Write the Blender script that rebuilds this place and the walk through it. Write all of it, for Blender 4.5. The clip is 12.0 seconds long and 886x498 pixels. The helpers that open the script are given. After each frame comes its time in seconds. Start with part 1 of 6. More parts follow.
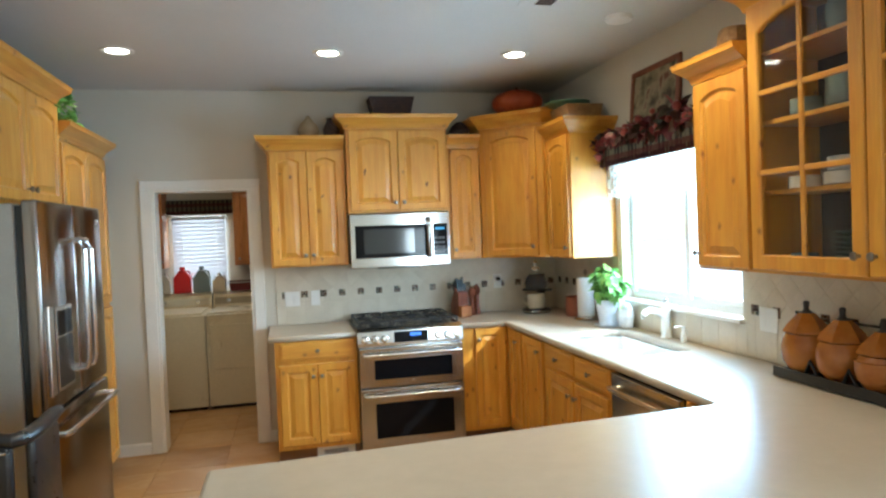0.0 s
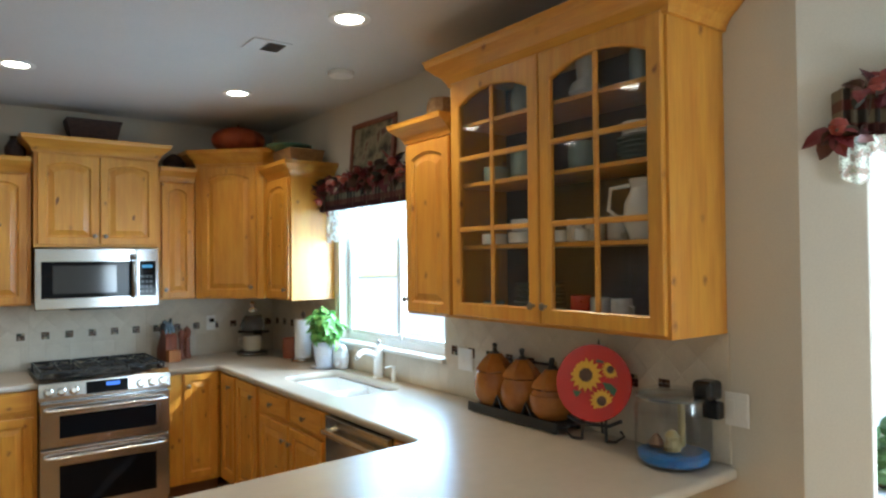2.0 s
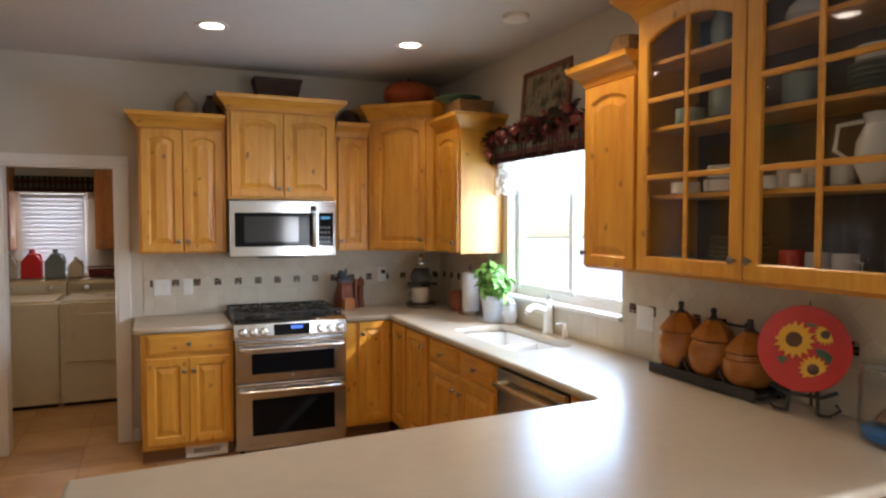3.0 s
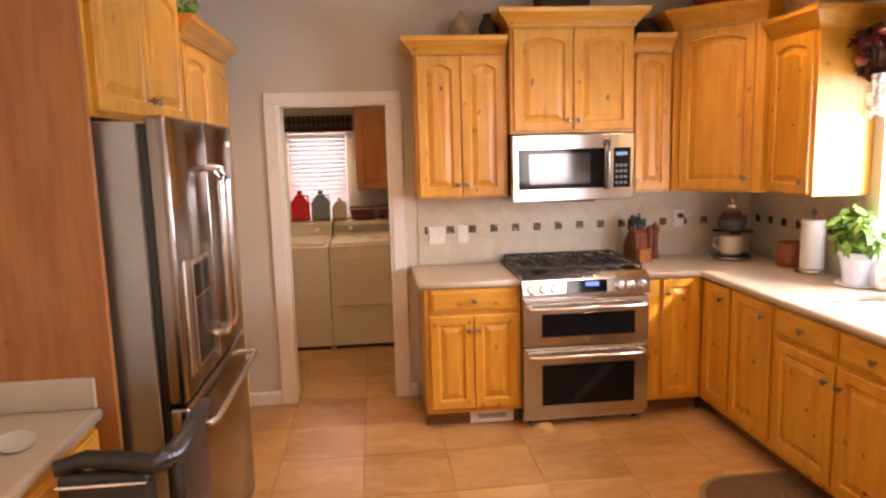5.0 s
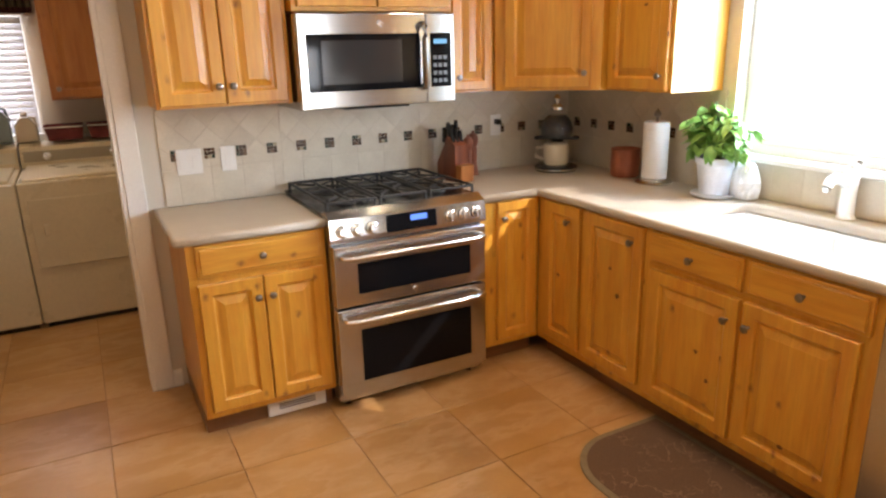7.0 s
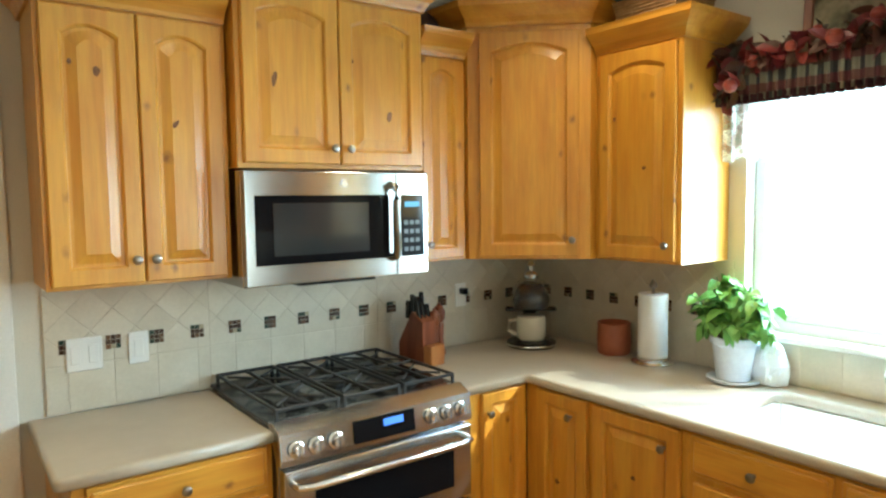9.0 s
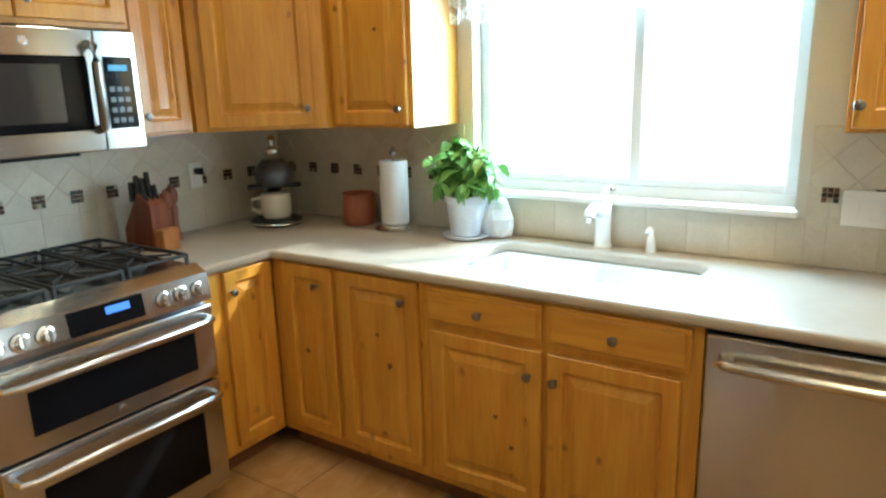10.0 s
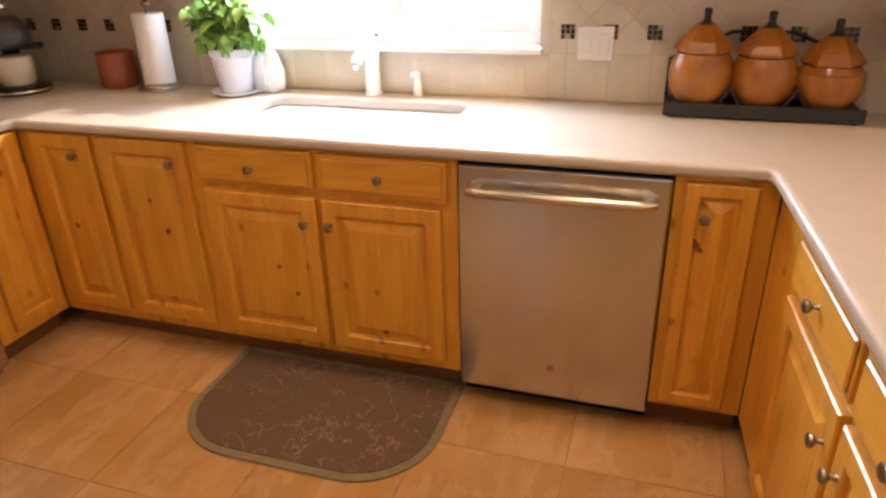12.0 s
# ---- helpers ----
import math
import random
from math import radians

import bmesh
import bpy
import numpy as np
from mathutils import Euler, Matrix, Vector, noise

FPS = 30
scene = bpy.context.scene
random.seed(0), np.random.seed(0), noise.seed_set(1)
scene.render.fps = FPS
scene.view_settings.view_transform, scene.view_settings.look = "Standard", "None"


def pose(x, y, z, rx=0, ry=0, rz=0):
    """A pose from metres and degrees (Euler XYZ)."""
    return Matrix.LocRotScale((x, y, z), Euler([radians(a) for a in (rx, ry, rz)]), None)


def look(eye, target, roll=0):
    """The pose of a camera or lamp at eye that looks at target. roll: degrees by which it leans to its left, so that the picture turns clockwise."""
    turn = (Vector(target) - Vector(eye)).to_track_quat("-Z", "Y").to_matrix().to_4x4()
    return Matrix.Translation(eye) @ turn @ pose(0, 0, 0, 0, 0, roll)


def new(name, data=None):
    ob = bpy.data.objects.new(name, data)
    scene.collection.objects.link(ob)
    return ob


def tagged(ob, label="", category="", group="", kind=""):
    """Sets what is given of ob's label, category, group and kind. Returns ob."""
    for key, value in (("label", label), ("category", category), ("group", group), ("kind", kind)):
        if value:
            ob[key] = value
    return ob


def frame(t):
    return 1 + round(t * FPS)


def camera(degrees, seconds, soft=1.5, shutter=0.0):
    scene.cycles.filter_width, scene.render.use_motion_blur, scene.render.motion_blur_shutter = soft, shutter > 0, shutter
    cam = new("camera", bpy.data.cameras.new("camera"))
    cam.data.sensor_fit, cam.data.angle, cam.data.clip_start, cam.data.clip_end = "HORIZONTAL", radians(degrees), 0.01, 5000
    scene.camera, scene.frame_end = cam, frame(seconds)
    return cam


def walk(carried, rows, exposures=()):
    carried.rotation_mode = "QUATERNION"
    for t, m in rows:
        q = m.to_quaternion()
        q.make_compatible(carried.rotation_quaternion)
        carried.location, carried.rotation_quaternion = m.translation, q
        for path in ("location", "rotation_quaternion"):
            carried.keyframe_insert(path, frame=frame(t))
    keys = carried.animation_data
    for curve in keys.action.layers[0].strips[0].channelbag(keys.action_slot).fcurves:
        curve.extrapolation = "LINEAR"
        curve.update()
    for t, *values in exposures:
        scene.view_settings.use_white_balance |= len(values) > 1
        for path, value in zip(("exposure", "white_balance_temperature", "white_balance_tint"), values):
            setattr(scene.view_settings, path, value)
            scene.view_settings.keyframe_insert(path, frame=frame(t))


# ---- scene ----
cam = camera(66.9, 12.0, soft=2.4)
PATH = [
    (0, (-0.436, -5.41, 1.598), (0.008, -3.46, 1.544), -2.3),
    (0.5, (-0.41, -5.41, 1.61), (0.36, -3.564, 1.597), -1.9),
    (1, (-0.429, -5.446, 1.635), (0.612, -3.739, 1.638), -1.2),
    (1.5, (-0.43, -5.465, 1.648), (0.745, -3.846, 1.666), -0.9),
    (2, (-0.452, -5.461, 1.646), (0.737, -3.853, 1.677), -0.6),
    (2.5, (-0.485, -5.413, 1.64), (0.532, -3.691, 1.657), -0.1),
    (3, (-0.481, -5.315, 1.599), (0.309, -3.48, 1.515), -0.0),
    (3.5, (-0.476, -5.107, 1.588), (0.161, -3.219, 1.417), -0.0),
    (3.7, (-0.505, -5.029, 1.598), (0.099, -3.132, 1.412), 0.2),
    (5.3, (-0.859, -4.257, 1.672), (-0.697, -2.294, 1.328), -1.8),
    (5.5, (-0.856, -4.123, 1.665), (-0.638, -2.174, 1.272), -1.9),
    (6, (-0.844, -3.875, 1.64), (-0.473, -1.971, 1.152), -0.8),
    (6.5, (-0.843, -3.589, 1.61), (-0.187, -1.788, 1.04), -2.4),
    (6.7, (-0.86, -3.479, 1.586), (-0.08, -1.733, 1.0), -2.4),
    (8.3, (-0.833, -2.743, 1.572), (0.285, -1.123, 1.218), -0.6),
    (8.5, (-0.826, -2.694, 1.599), (0.335, -1.085, 1.353), -1.8),
    (9, (-0.82, -2.631, 1.636), (0.377, -1.035, 1.489), -0.7),
    (9.5, (-0.715, -2.637, 1.556), (0.497, -1.071, 1.275), -1.9),
    (10, (-0.707, -2.688, 1.521), (0.91, -1.608, 1.055), -1.6),
    (10.5, (-0.707, -2.788, 1.492), (1.051, -2.046, 0.893), -1.8),
    (11, (-0.709, -2.884, 1.482), (1.081, -2.372, 0.75), -2.4),
    (11.5, (-0.72, -2.917, 1.481), (1.036, -2.44, 0.65), -2.5),
    (12, (-0.714, -2.878, 1.478), (1.003, -2.31, 0.625), -1.7),
]
walk(cam, [(t, look(eye, target, roll)) for t, eye, target, roll in PATH], [(0, 2.62, 5850, -2), (0.5, 2.27, 5850, -3), (1.5, 2.05, 5500, -3), (2.5, 2.12, 6350, 8), (3.0, 2.02, 6700, 15), (3.5, 2.1, 7050, 20), (5.3, 2.9, 8800, 38), (6.0, 2.8, 8800, 40), (6.5, 2.74, 7900, 30), (8.5, 2.78, 6600, -5), (9.5, 2.68, 6050, -10), (10.5, 2.34, 6000, 3), (11, 2.2, 6300, 9), (11.5, 2.66, 7250, 21), (12, 2.88, 7500, 27)])


# ---- world, sun and large lights ----
SUN_DIR = Vector((1.0, -0.94, 0.96)).normalized()
world = bpy.data.worlds.new("sky")
scene.world = world
world.use_nodes = True
wn = world.node_tree.nodes
sky = wn.new("ShaderNodeTexSky")
sky.sky_type = "NISHITA"
sky.sun_disc = False
sky.sun_elevation = math.asin(SUN_DIR.z)
sky.sun_rotation = math.atan2(SUN_DIR.x, SUN_DIR.y)
world.node_tree.links.new(sky.outputs[0], wn["Background"].inputs[0])
wn["Background"].inputs[1].default_value = 0.15


def lamp(name, kind, m, energy, color=(1, 1, 1), **more):
    data = bpy.data.lights.new(name, kind)
    data.energy, data.color = energy, color
    for key, value in more.items():
        if key == "size":
            data.size = value
        elif key == "size_y":
            data.shape = "RECTANGLE"
            data.size_y = value
        elif key == "angle":
            data.angle = value
        elif key == "spot":
            data.spot_size, data.spot_blend = value, 0.6
        elif key == "radius":
            data.shadow_soft_size = value
    ob = new(name, data)
    ob.matrix_world = m
    return ob


lamp("sun", "SUN", look(SUN_DIR * 20, (0, 0, 0)), 0.8, (1.0, 0.97, 0.92), angle=radians(0.6))
lamp("window_daylight", "AREA", look((2.05, -1.8, 1.62), (0, -1.8, 1.2)), 18, (0.48, 0.72, 1.0), size=1.15, size_y=0.95)
lamp("bay_daylight", "AREA", look((2.76, -5.02, 1.2), (0, -7.6, 1.2)), 52, (0.82, 0.92, 1.0), size=1.2, size_y=1.9)
lamp("rear_daylight", "AREA", look((2.22, -8.33, 1.35), (0.9, 0, 1.37)), 9, (0.75, 0.87, 1.0), size=0.85, size_y=0.62)
lamp("laundry_daylight", "AREA", look((-1.36, 2.12, 1.5), (-1.36, 0, 1.2)), 1.6, (0.9, 0.95, 1.0), size=0.5, size_y=0.75)


# ---- materials ----
def material(name, color, rough=0.5, metal=0.0, build=None, **inputs):
    m = bpy.data.materials.new(name)
    m.use_nodes = True
    nt = m.node_tree
    p = nt.nodes["Principled BSDF"]
    p.inputs["Base Color"].default_value = (*color, 1)
    p.inputs["Roughness"].default_value = rough
    p.inputs["Metallic"].default_value = metal
    for key, value in inputs.items():
        p.inputs[key.replace("_", " ").title().replace("Ior", "IOR")].default_value = value
    if build:
        build(nt, p)
    return m


def node(nt, kind, **values):
    n = nt.nodes.new("ShaderNode" + kind)
    for key, value in values.items():
        if key in ("operation", "blend_type", "data_type", "feature", "interpolation_type", "noise_dimensions"):
            setattr(n, key, value)
        else:
            n.inputs[key.replace("_", " ")].default_value = value
    return n


def ramp(nt, source, stops):
    r = nt.nodes.new("ShaderNodeValToRGB")
    while len(r.color_ramp.elements) < len(stops):
        r.color_ramp.elements.new(0.5)
    for e, (at, c) in zip(r.color_ramp.elements, stops):
        e.position, e.color = at, (*c, 1) if len(c) == 3 else c
    nt.links.new(source, r.inputs[0])
    return r.outputs[0]


def grey(v):
    return (v, v, v)


def coords(nt, scale=(1, 1, 1), vary=True):
    tc = nt.nodes.new("ShaderNodeTexCoord")
    mp = nt.nodes.new("ShaderNodeMapping")
    mp.inputs["Scale"].default_value = scale
    nt.links.new(tc.outputs["Object"], mp.inputs[0])
    if vary:
        info = nt.nodes.new("ShaderNodeObjectInfo")
        mul = node(nt, "Math", operation="MULTIPLY")
        mul.inputs[1].default_value = 37.0
        nt.links.new(info.outputs["Random"], mul.inputs[0])
        nt.links.new(mul.outputs[0], mp.inputs["Location"])
    return mp.outputs[0]


def noise_out(nt, vec, scale, detail=4.0, rough=0.55, out=0):
    n = node(nt, "TexNoise", Scale=scale, Detail=detail, Roughness=rough)
    nt.links.new(vec, n.inputs["Vector"])
    return n.outputs[out]


def mix(nt, kind, fac, a, b):
    n = nt.nodes.new("ShaderNodeMixRGB")
    n.blend_type = kind
    for at, v in zip(range(3), (fac, a, b)):
        if isinstance(v, (int, float)):
            n.inputs[at].default_value = v if at == 0 else (v, v, v, 1)
        elif isinstance(v, tuple):
            n.inputs[at].default_value = (*v, 1)
        else:
            nt.links.new(v, n.inputs[at])
    return n.outputs[0]


def bump(nt, p, height, strength=0.2, distance=0.002):
    b = node(nt, "Bump", Strength=strength, Distance=distance)
    nt.links.new(height, b.inputs["Height"])
    nt.links.new(b.outputs[0], p.inputs["Normal"])


def wood(light, dark, across, knots=True):
    """Knotty wood with the grain along local z, or along x when across."""
    def build(nt, p):
        stretch = (1.2, 9, 9) if across else (9, 9, 1.2)
        v = coords(nt, stretch)
        warp = noise_out(nt, v, 0.6, 3, 0.5, 1)
        v2 = mix(nt, "ADD", 0.6, v, warp)
        grain = noise_out(nt, v2, 2.4, 6, 0.6)
        fine = noise_out(nt, coords(nt, (6, 120, 120) if across else (120, 120, 6)), 1.0, 3, 0.6)
        tone = noise_out(nt, coords(nt, (0.8, 3, 3) if across else (3, 3, 0.8)), 1.3, 2, 0.5)
        base = ramp(nt, grain, [(0.30, dark), (0.62, light)])
        base = mix(nt, "MULTIPLY", 0.35, base, ramp(nt, tone, [(0.3, (0.72, 0.62, 0.50)), (0.65, (1, 1, 1))]))
        base = mix(nt, "MULTIPLY", 0.25, base, ramp(nt, fine, [(0.35, grey(0.6)), (0.6, grey(1))]))
        if knots:
            sp = nt.nodes.new("ShaderNodeSeparateXYZ")
            nt.links.new(coords(nt), sp.inputs[0])
            s1 = node(nt, "Math", operation="MULTIPLY_ADD")
            nt.links.new(sp.outputs["Y"], s1.inputs[0])
            s1.inputs[1].default_value = 0.8
            nt.links.new(sp.outputs["X"], s1.inputs[2])
            cb = nt.nodes.new("ShaderNodeCombineXYZ")
            nt.links.new(s1.outputs[0], cb.inputs[0])
            nt.links.new(sp.outputs["Z"], cb.inputs[1])
            mp = nt.nodes.new("ShaderNodeMapping")
            mp.inputs["Scale"].default_value = (4.6, 6.5, 1) if across else (6.5, 4.6, 1)
            nt.links.new(cb.outputs[0], mp.inputs[0])
            k = nt.nodes.new("ShaderNodeTexVoronoi")
            k.voronoi_dimensions = "2D"
            k.inputs["Scale"].default_value = 1.25
            nt.links.new(mix(nt, "ADD", 0.16, mp.outputs[0], noise_out(nt, mp.outputs[0], 6, 3, 0.6, 1)), k.inputs["Vector"])
            keep = ramp(nt, k.outputs["Color"], [(0.20, grey(1)), (0.36, grey(0))])
            ring = ramp(nt, k.outputs["Distance"], [(0.03, grey(1)), (0.07, grey(0.55)), (0.13, grey(0))])
            spot = mix(nt, "MULTIPLY", 1.0, ring, keep)
            base = mix(nt, "MIX", mix(nt, "MULTIPLY", 1.0, spot, 0.85), base, (0.20, 0.065, 0.016))
        nt.links.new(base, p.inputs["Base Color"])
        nt.links.new(ramp(nt, grain, [(0.3, grey(0.42)), (0.7, grey(0.3))]), p.inputs["Roughness"])
        bump(nt, p, fine, 0.08, 0.001)
    return build


def mottled(a, b, scale, rough=(0.4, 0.5), strength=0.1, fine=60, vary=True, dist=0.002):
    def build(nt, p):
        v = coords(nt, (1, 1, 1), vary)
        big = noise_out(nt, v, scale, 5, 0.6)
        small = noise_out(nt, v, fine, 3, 0.6)
        nt.links.new(mix(nt, "MULTIPLY", 0.25, ramp(nt, big, [(0.32, a), (0.66, b)]), ramp(nt, small, [(0.3, grey(0.7)), (0.7, grey(1))])), p.inputs["Base Color"])
        nt.links.new(ramp(nt, big, [(0.3, grey(rough[0])), (0.7, grey(rough[1]))]), p.inputs["Roughness"])
        bump(nt, p, small, strength, dist)
    return build


def brushed(a, b, across=True):
    def build(nt, p):
        v = coords(nt, (0.6, 220, 220) if across else (220, 220, 0.6))
        n = noise_out(nt, v, 1.0, 4, 0.6)
        nt.links.new(ramp(nt, n, [(0.3, a), (0.7, b)]), p.inputs["Base Color"])
        nt.links.new(ramp(nt, n, [(0.3, grey(0.17)), (0.7, grey(0.21))]), p.inputs["Roughness"])
        tg = nt.nodes.new("ShaderNodeTangent")
        tg.direction_type, tg.axis = "RADIAL", "Z"
        nt.links.new(tg.outputs[0], p.inputs["Tangent"])
        wave = noise_out(nt, coords(nt, (3.5, 3.5, 0.5)), 1.0, 1, 0.4)
        bump(nt, p, wave, 0.22, 0.006)
        p.inputs["Anisotropic"].default_value = 0.75
        p.inputs["Anisotropic Rotation"].default_value = 0.25
    return build


WOOD = material("honey_wood", (0.6, 0.33, 0.11), 0.35, coat_weight=0.35, coat_roughness=0.28, build=wood((0.70, 0.348, 0.047), (0.59, 0.241, 0.028), False))
WOODH = material("honey_wood_across", (0.6, 0.33, 0.11), 0.35, coat_weight=0.35, coat_roughness=0.28, build=wood((0.70, 0.348, 0.047), (0.59, 0.241, 0.028), True))
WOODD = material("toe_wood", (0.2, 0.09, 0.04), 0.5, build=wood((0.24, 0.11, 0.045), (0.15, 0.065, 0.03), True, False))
REDWOOD = material("reddish_wood", (0.4, 0.17, 0.06), 0.4, build=wood((0.42, 0.17, 0.05), (0.32, 0.11, 0.03), False))
PAINT = material("wall_paint", (0.62, 0.57, 0.47), 0.8, build=mottled((0.60, 0.55, 0.46), (0.63, 0.58, 0.49), 1.5, (0.75, 0.85), 0.12, 140, False))
CEIL = material("ceiling_paint", (0.7, 0.67, 0.62), 0.85, build=mottled((0.60, 0.575, 0.53), (0.64, 0.61, 0.57), 1.2, (0.8, 0.9), 0.25, 110, False))
WHITE = material("white_paint", (0.8, 0.78, 0.73), 0.4, build=mottled((0.77, 0.74, 0.68), (0.82, 0.79, 0.74), 3, (0.35, 0.5), 0.04, 90))


def veined(nt, p):
    """Honey-coloured stone: soft clouds and pale feathery streaks, each tile its own cut."""
    v = coords(nt)
    warp = noise_out(nt, v, 1.3, 3, 0.5, 1)
    w = mix(nt, "ADD", 0.55, v, warp)
    big = noise_out(nt, w, 1.7, 4, 0.5)
    col = ramp(nt, big, [(0.26, (0.33, 0.160, 0.045)), (0.5, (0.44, 0.230, 0.075)), (0.74, (0.56, 0.315, 0.120))])
    long = coords(nt, (1.0, 2.2, 1.0))
    streak = noise_out(nt, mix(nt, "ADD", 0.35, long, noise_out(nt, long, 2.2, 4, 0.55, 1)), 2.6, 6, 0.6)
    pale = ramp(nt, streak, [(0.44, grey(0)), (0.565, grey(1)), (0.585, grey(0.25)), (0.72, grey(0))])
    col = mix(nt, "MIX", mix(nt, "MULTIPLY", 1.0, pale, 0.32), col, (0.64, 0.43, 0.26))
    info = nt.nodes.new("ShaderNodeObjectInfo")
    col = mix(nt, "MULTIPLY", 0.5, col, ramp(nt, info.outputs["Random"], [(0.0, (0.78, 0.74, 0.70)), (1.0, (1, 1, 1))]))
    fine = noise_out(nt, v, 60, 3, 0.6)
    nt.links.new(mix(nt, "MULTIPLY", 0.18, col, ramp(nt, fine, [(0.3, grey(0.7)), (0.7, grey(1))])), p.inputs["Base Color"])
    nt.links.new(ramp(nt, big, [(0.3, grey(0.29)), (0.7, grey(0.38))]), p.inputs["Roughness"])
    bump(nt, p, streak, 0.25, 0.004)


TILE = material("floor_tile", (0.5, 0.3, 0.17), 0.35, build=veined)
GROUT = material("grout", (0.3, 0.2, 0.12), 0.9, build=mottled((0.29, 0.155, 0.075), (0.37, 0.21, 0.11), 4, (0.85, 0.95), 0.3, 120))
def laminate(nt, p):
    v = coords(nt, vary=False)
    nt.links.new(ramp(nt, noise_out(nt, v, 14, 5, 0.65), [(0.35, (0.445, 0.382, 0.302)), (0.65, (0.475, 0.410, 0.328))]), p.inputs["Base Color"])
    nt.links.new(ramp(nt, noise_out(nt, v, 2.5, 3, 0.5), [(0.35, grey(0.285)), (0.65, grey(0.305))]), p.inputs["Roughness"])


COUNTER = material("countertop", (0.46, 0.395, 0.315), 0.26, build=laminate)
STEEL = material("stainless_steel", (0.6, 0.58, 0.56), 0.25, 1.0, build=brushed((0.50, 0.51, 0.52), (0.55, 0.56, 0.57)))
STEELV = material("stainless_steel_upright", (0.5, 0.48, 0.46), 0.28, 1.0, build=brushed((0.50, 0.50, 0.49), (0.56, 0.56, 0.55)))
FRIDGE = material("dark_stainless_steel", (0.3, 0.27, 0.25), 0.25, 1.0, build=brushed((0.27, 0.235, 0.215), (0.31, 0.275, 0.25), False))
BRONZE = material("warm_brushed_metal", (0.62, 0.54, 0.42), 0.26, 1.0)
BODYGREY = material("grey_metal_side", (0.36, 0.36, 0.36), 0.28, 0.9, build=mottled((0.33, 0.33, 0.335), (0.39, 0.39, 0.395), 2, (0.28, 0.36), 0.02, 120))
DARKSTEEL = material("dark_polished_steel", (0.30, 0.28, 0.25), 0.2, 1.0)
CHROME = material("chrome", (0.72, 0.72, 0.71), 0.2, 1.0)
PEWTER = material("pewter", (0.28, 0.25, 0.22), 0.32, 1.0)
VINYL = material("vinyl_frame", (0.74, 0.74, 0.73), 0.4)
BLACK = material("black_enamel", (0.012, 0.012, 0.013), 0.18)
BLACKGLASS = material("oven_glass", (0.006, 0.006, 0.007), 0.06, specular_ior_level=0.12)
IRON = material("cast_iron", (0.02, 0.02, 0.021), 0.5, build=mottled((0.016, 0.016, 0.017), (0.03, 0.03, 0.03), 12, (0.4, 0.6), 0.3, 200))
PLASTIC = material("white_plastic", (0.78, 0.76, 0.72), 0.35)
APPL = material("white_enamel", (0.68, 0.6, 0.46), 0.3, build=mottled((0.64, 0.545, 0.375), (0.69, 0.595, 0.42), 2, (0.25, 0.35), 0.02, 60))
DARK = material("dark_inside", (0.05, 0.035, 0.03), 0.7)
GLOW = material("lamp_lens", (1, 1, 1), 0.5, emission_color=(1, 0.88, 0.70, 1), emission_strength=4.0)


def glassy(nt, p):
    nt.nodes.remove(p)
    g, t, m, f = (nt.nodes.new("ShaderNode" + k) for k in ("BsdfGlossy", "BsdfTransparent", "MixShader", "LayerWeight"))
    g.inputs["Roughness"].default_value = 0.03
    t.inputs[0].default_value = (0.985, 0.99, 0.99, 1)
    f.inputs[0].default_value = 0.5
    nt.links.new(ramp(nt, f.outputs["Facing"], [(0.0, grey(0.02)), (0.6, grey(0.06)), (0.85, grey(0.22)), (1.0, grey(0.8))]), m.inputs[0])
    nt.links.new(t.outputs[0], m.inputs[1])
    nt.links.new(g.outputs[0], m.inputs[2])
    nt.links.new(m.outputs[0], nt.nodes["Material Output"].inputs[0])


GLASS = material("clear_glass", (1, 1, 1), build=glassy)


# ---- mesh helpers ----
def box(bm, x0, x1, y0, y1, z0, z1, r=0.0, seg=1):
    vs = [bm.verts.new((x, y, z)) for x in (x0, x1) for y in (y0, y1) for z in (z0, z1)]
    fs = [bm.faces.new([vs[i] for i in q]) for q in ((0, 1, 3, 2), (4, 6, 7, 5), (0, 4, 5, 1), (2, 3, 7, 6), (0, 2, 6, 4), (1, 5, 7, 3))]
    if r:
        es = list({e for f in fs for e in f.edges})
        bmesh.ops.bevel(bm, geom=es, offset=r, segments=seg, profile=0.5, affect="EDGES")
    return bm


def boxes(*rows, r=0.0, seg=1):
    bm = bmesh.new()
    for row in rows:
        box(bm, *row, r=r, seg=seg)
    return bm


def lathe(profile, n=24, bm=None, at=(0, 0, 0), axis="z", squash=(1, 1)):
    """A turned shape: rows of (radius, height)."""
    bm = bm or bmesh.new()
    rings = []
    for rad, h in profile:
        ring = []
        for i in range(n):
            a = 2 * math.pi * i / n
            u, v = rad * math.cos(a) * squash[0], rad * math.sin(a) * squash[1]
            co = {"z": (u, v, h), "y": (u, h, v), "x": (h, u, v)}[axis]
            ring.append(bm.verts.new((co[0] + at[0], co[1] + at[1], co[2] + at[2])))
        rings.append(ring)
    for a, b in zip(rings, rings[1:]):
        for i in range(n):
            bm.faces.new((a[i], a[(i + 1) % n], b[(i + 1) % n], b[i]))
    for ring in (rings[0], rings[-1]):
        bm.faces.new(ring)
    bmesh.ops.recalc_face_normals(bm, faces=bm.faces)
    return bm


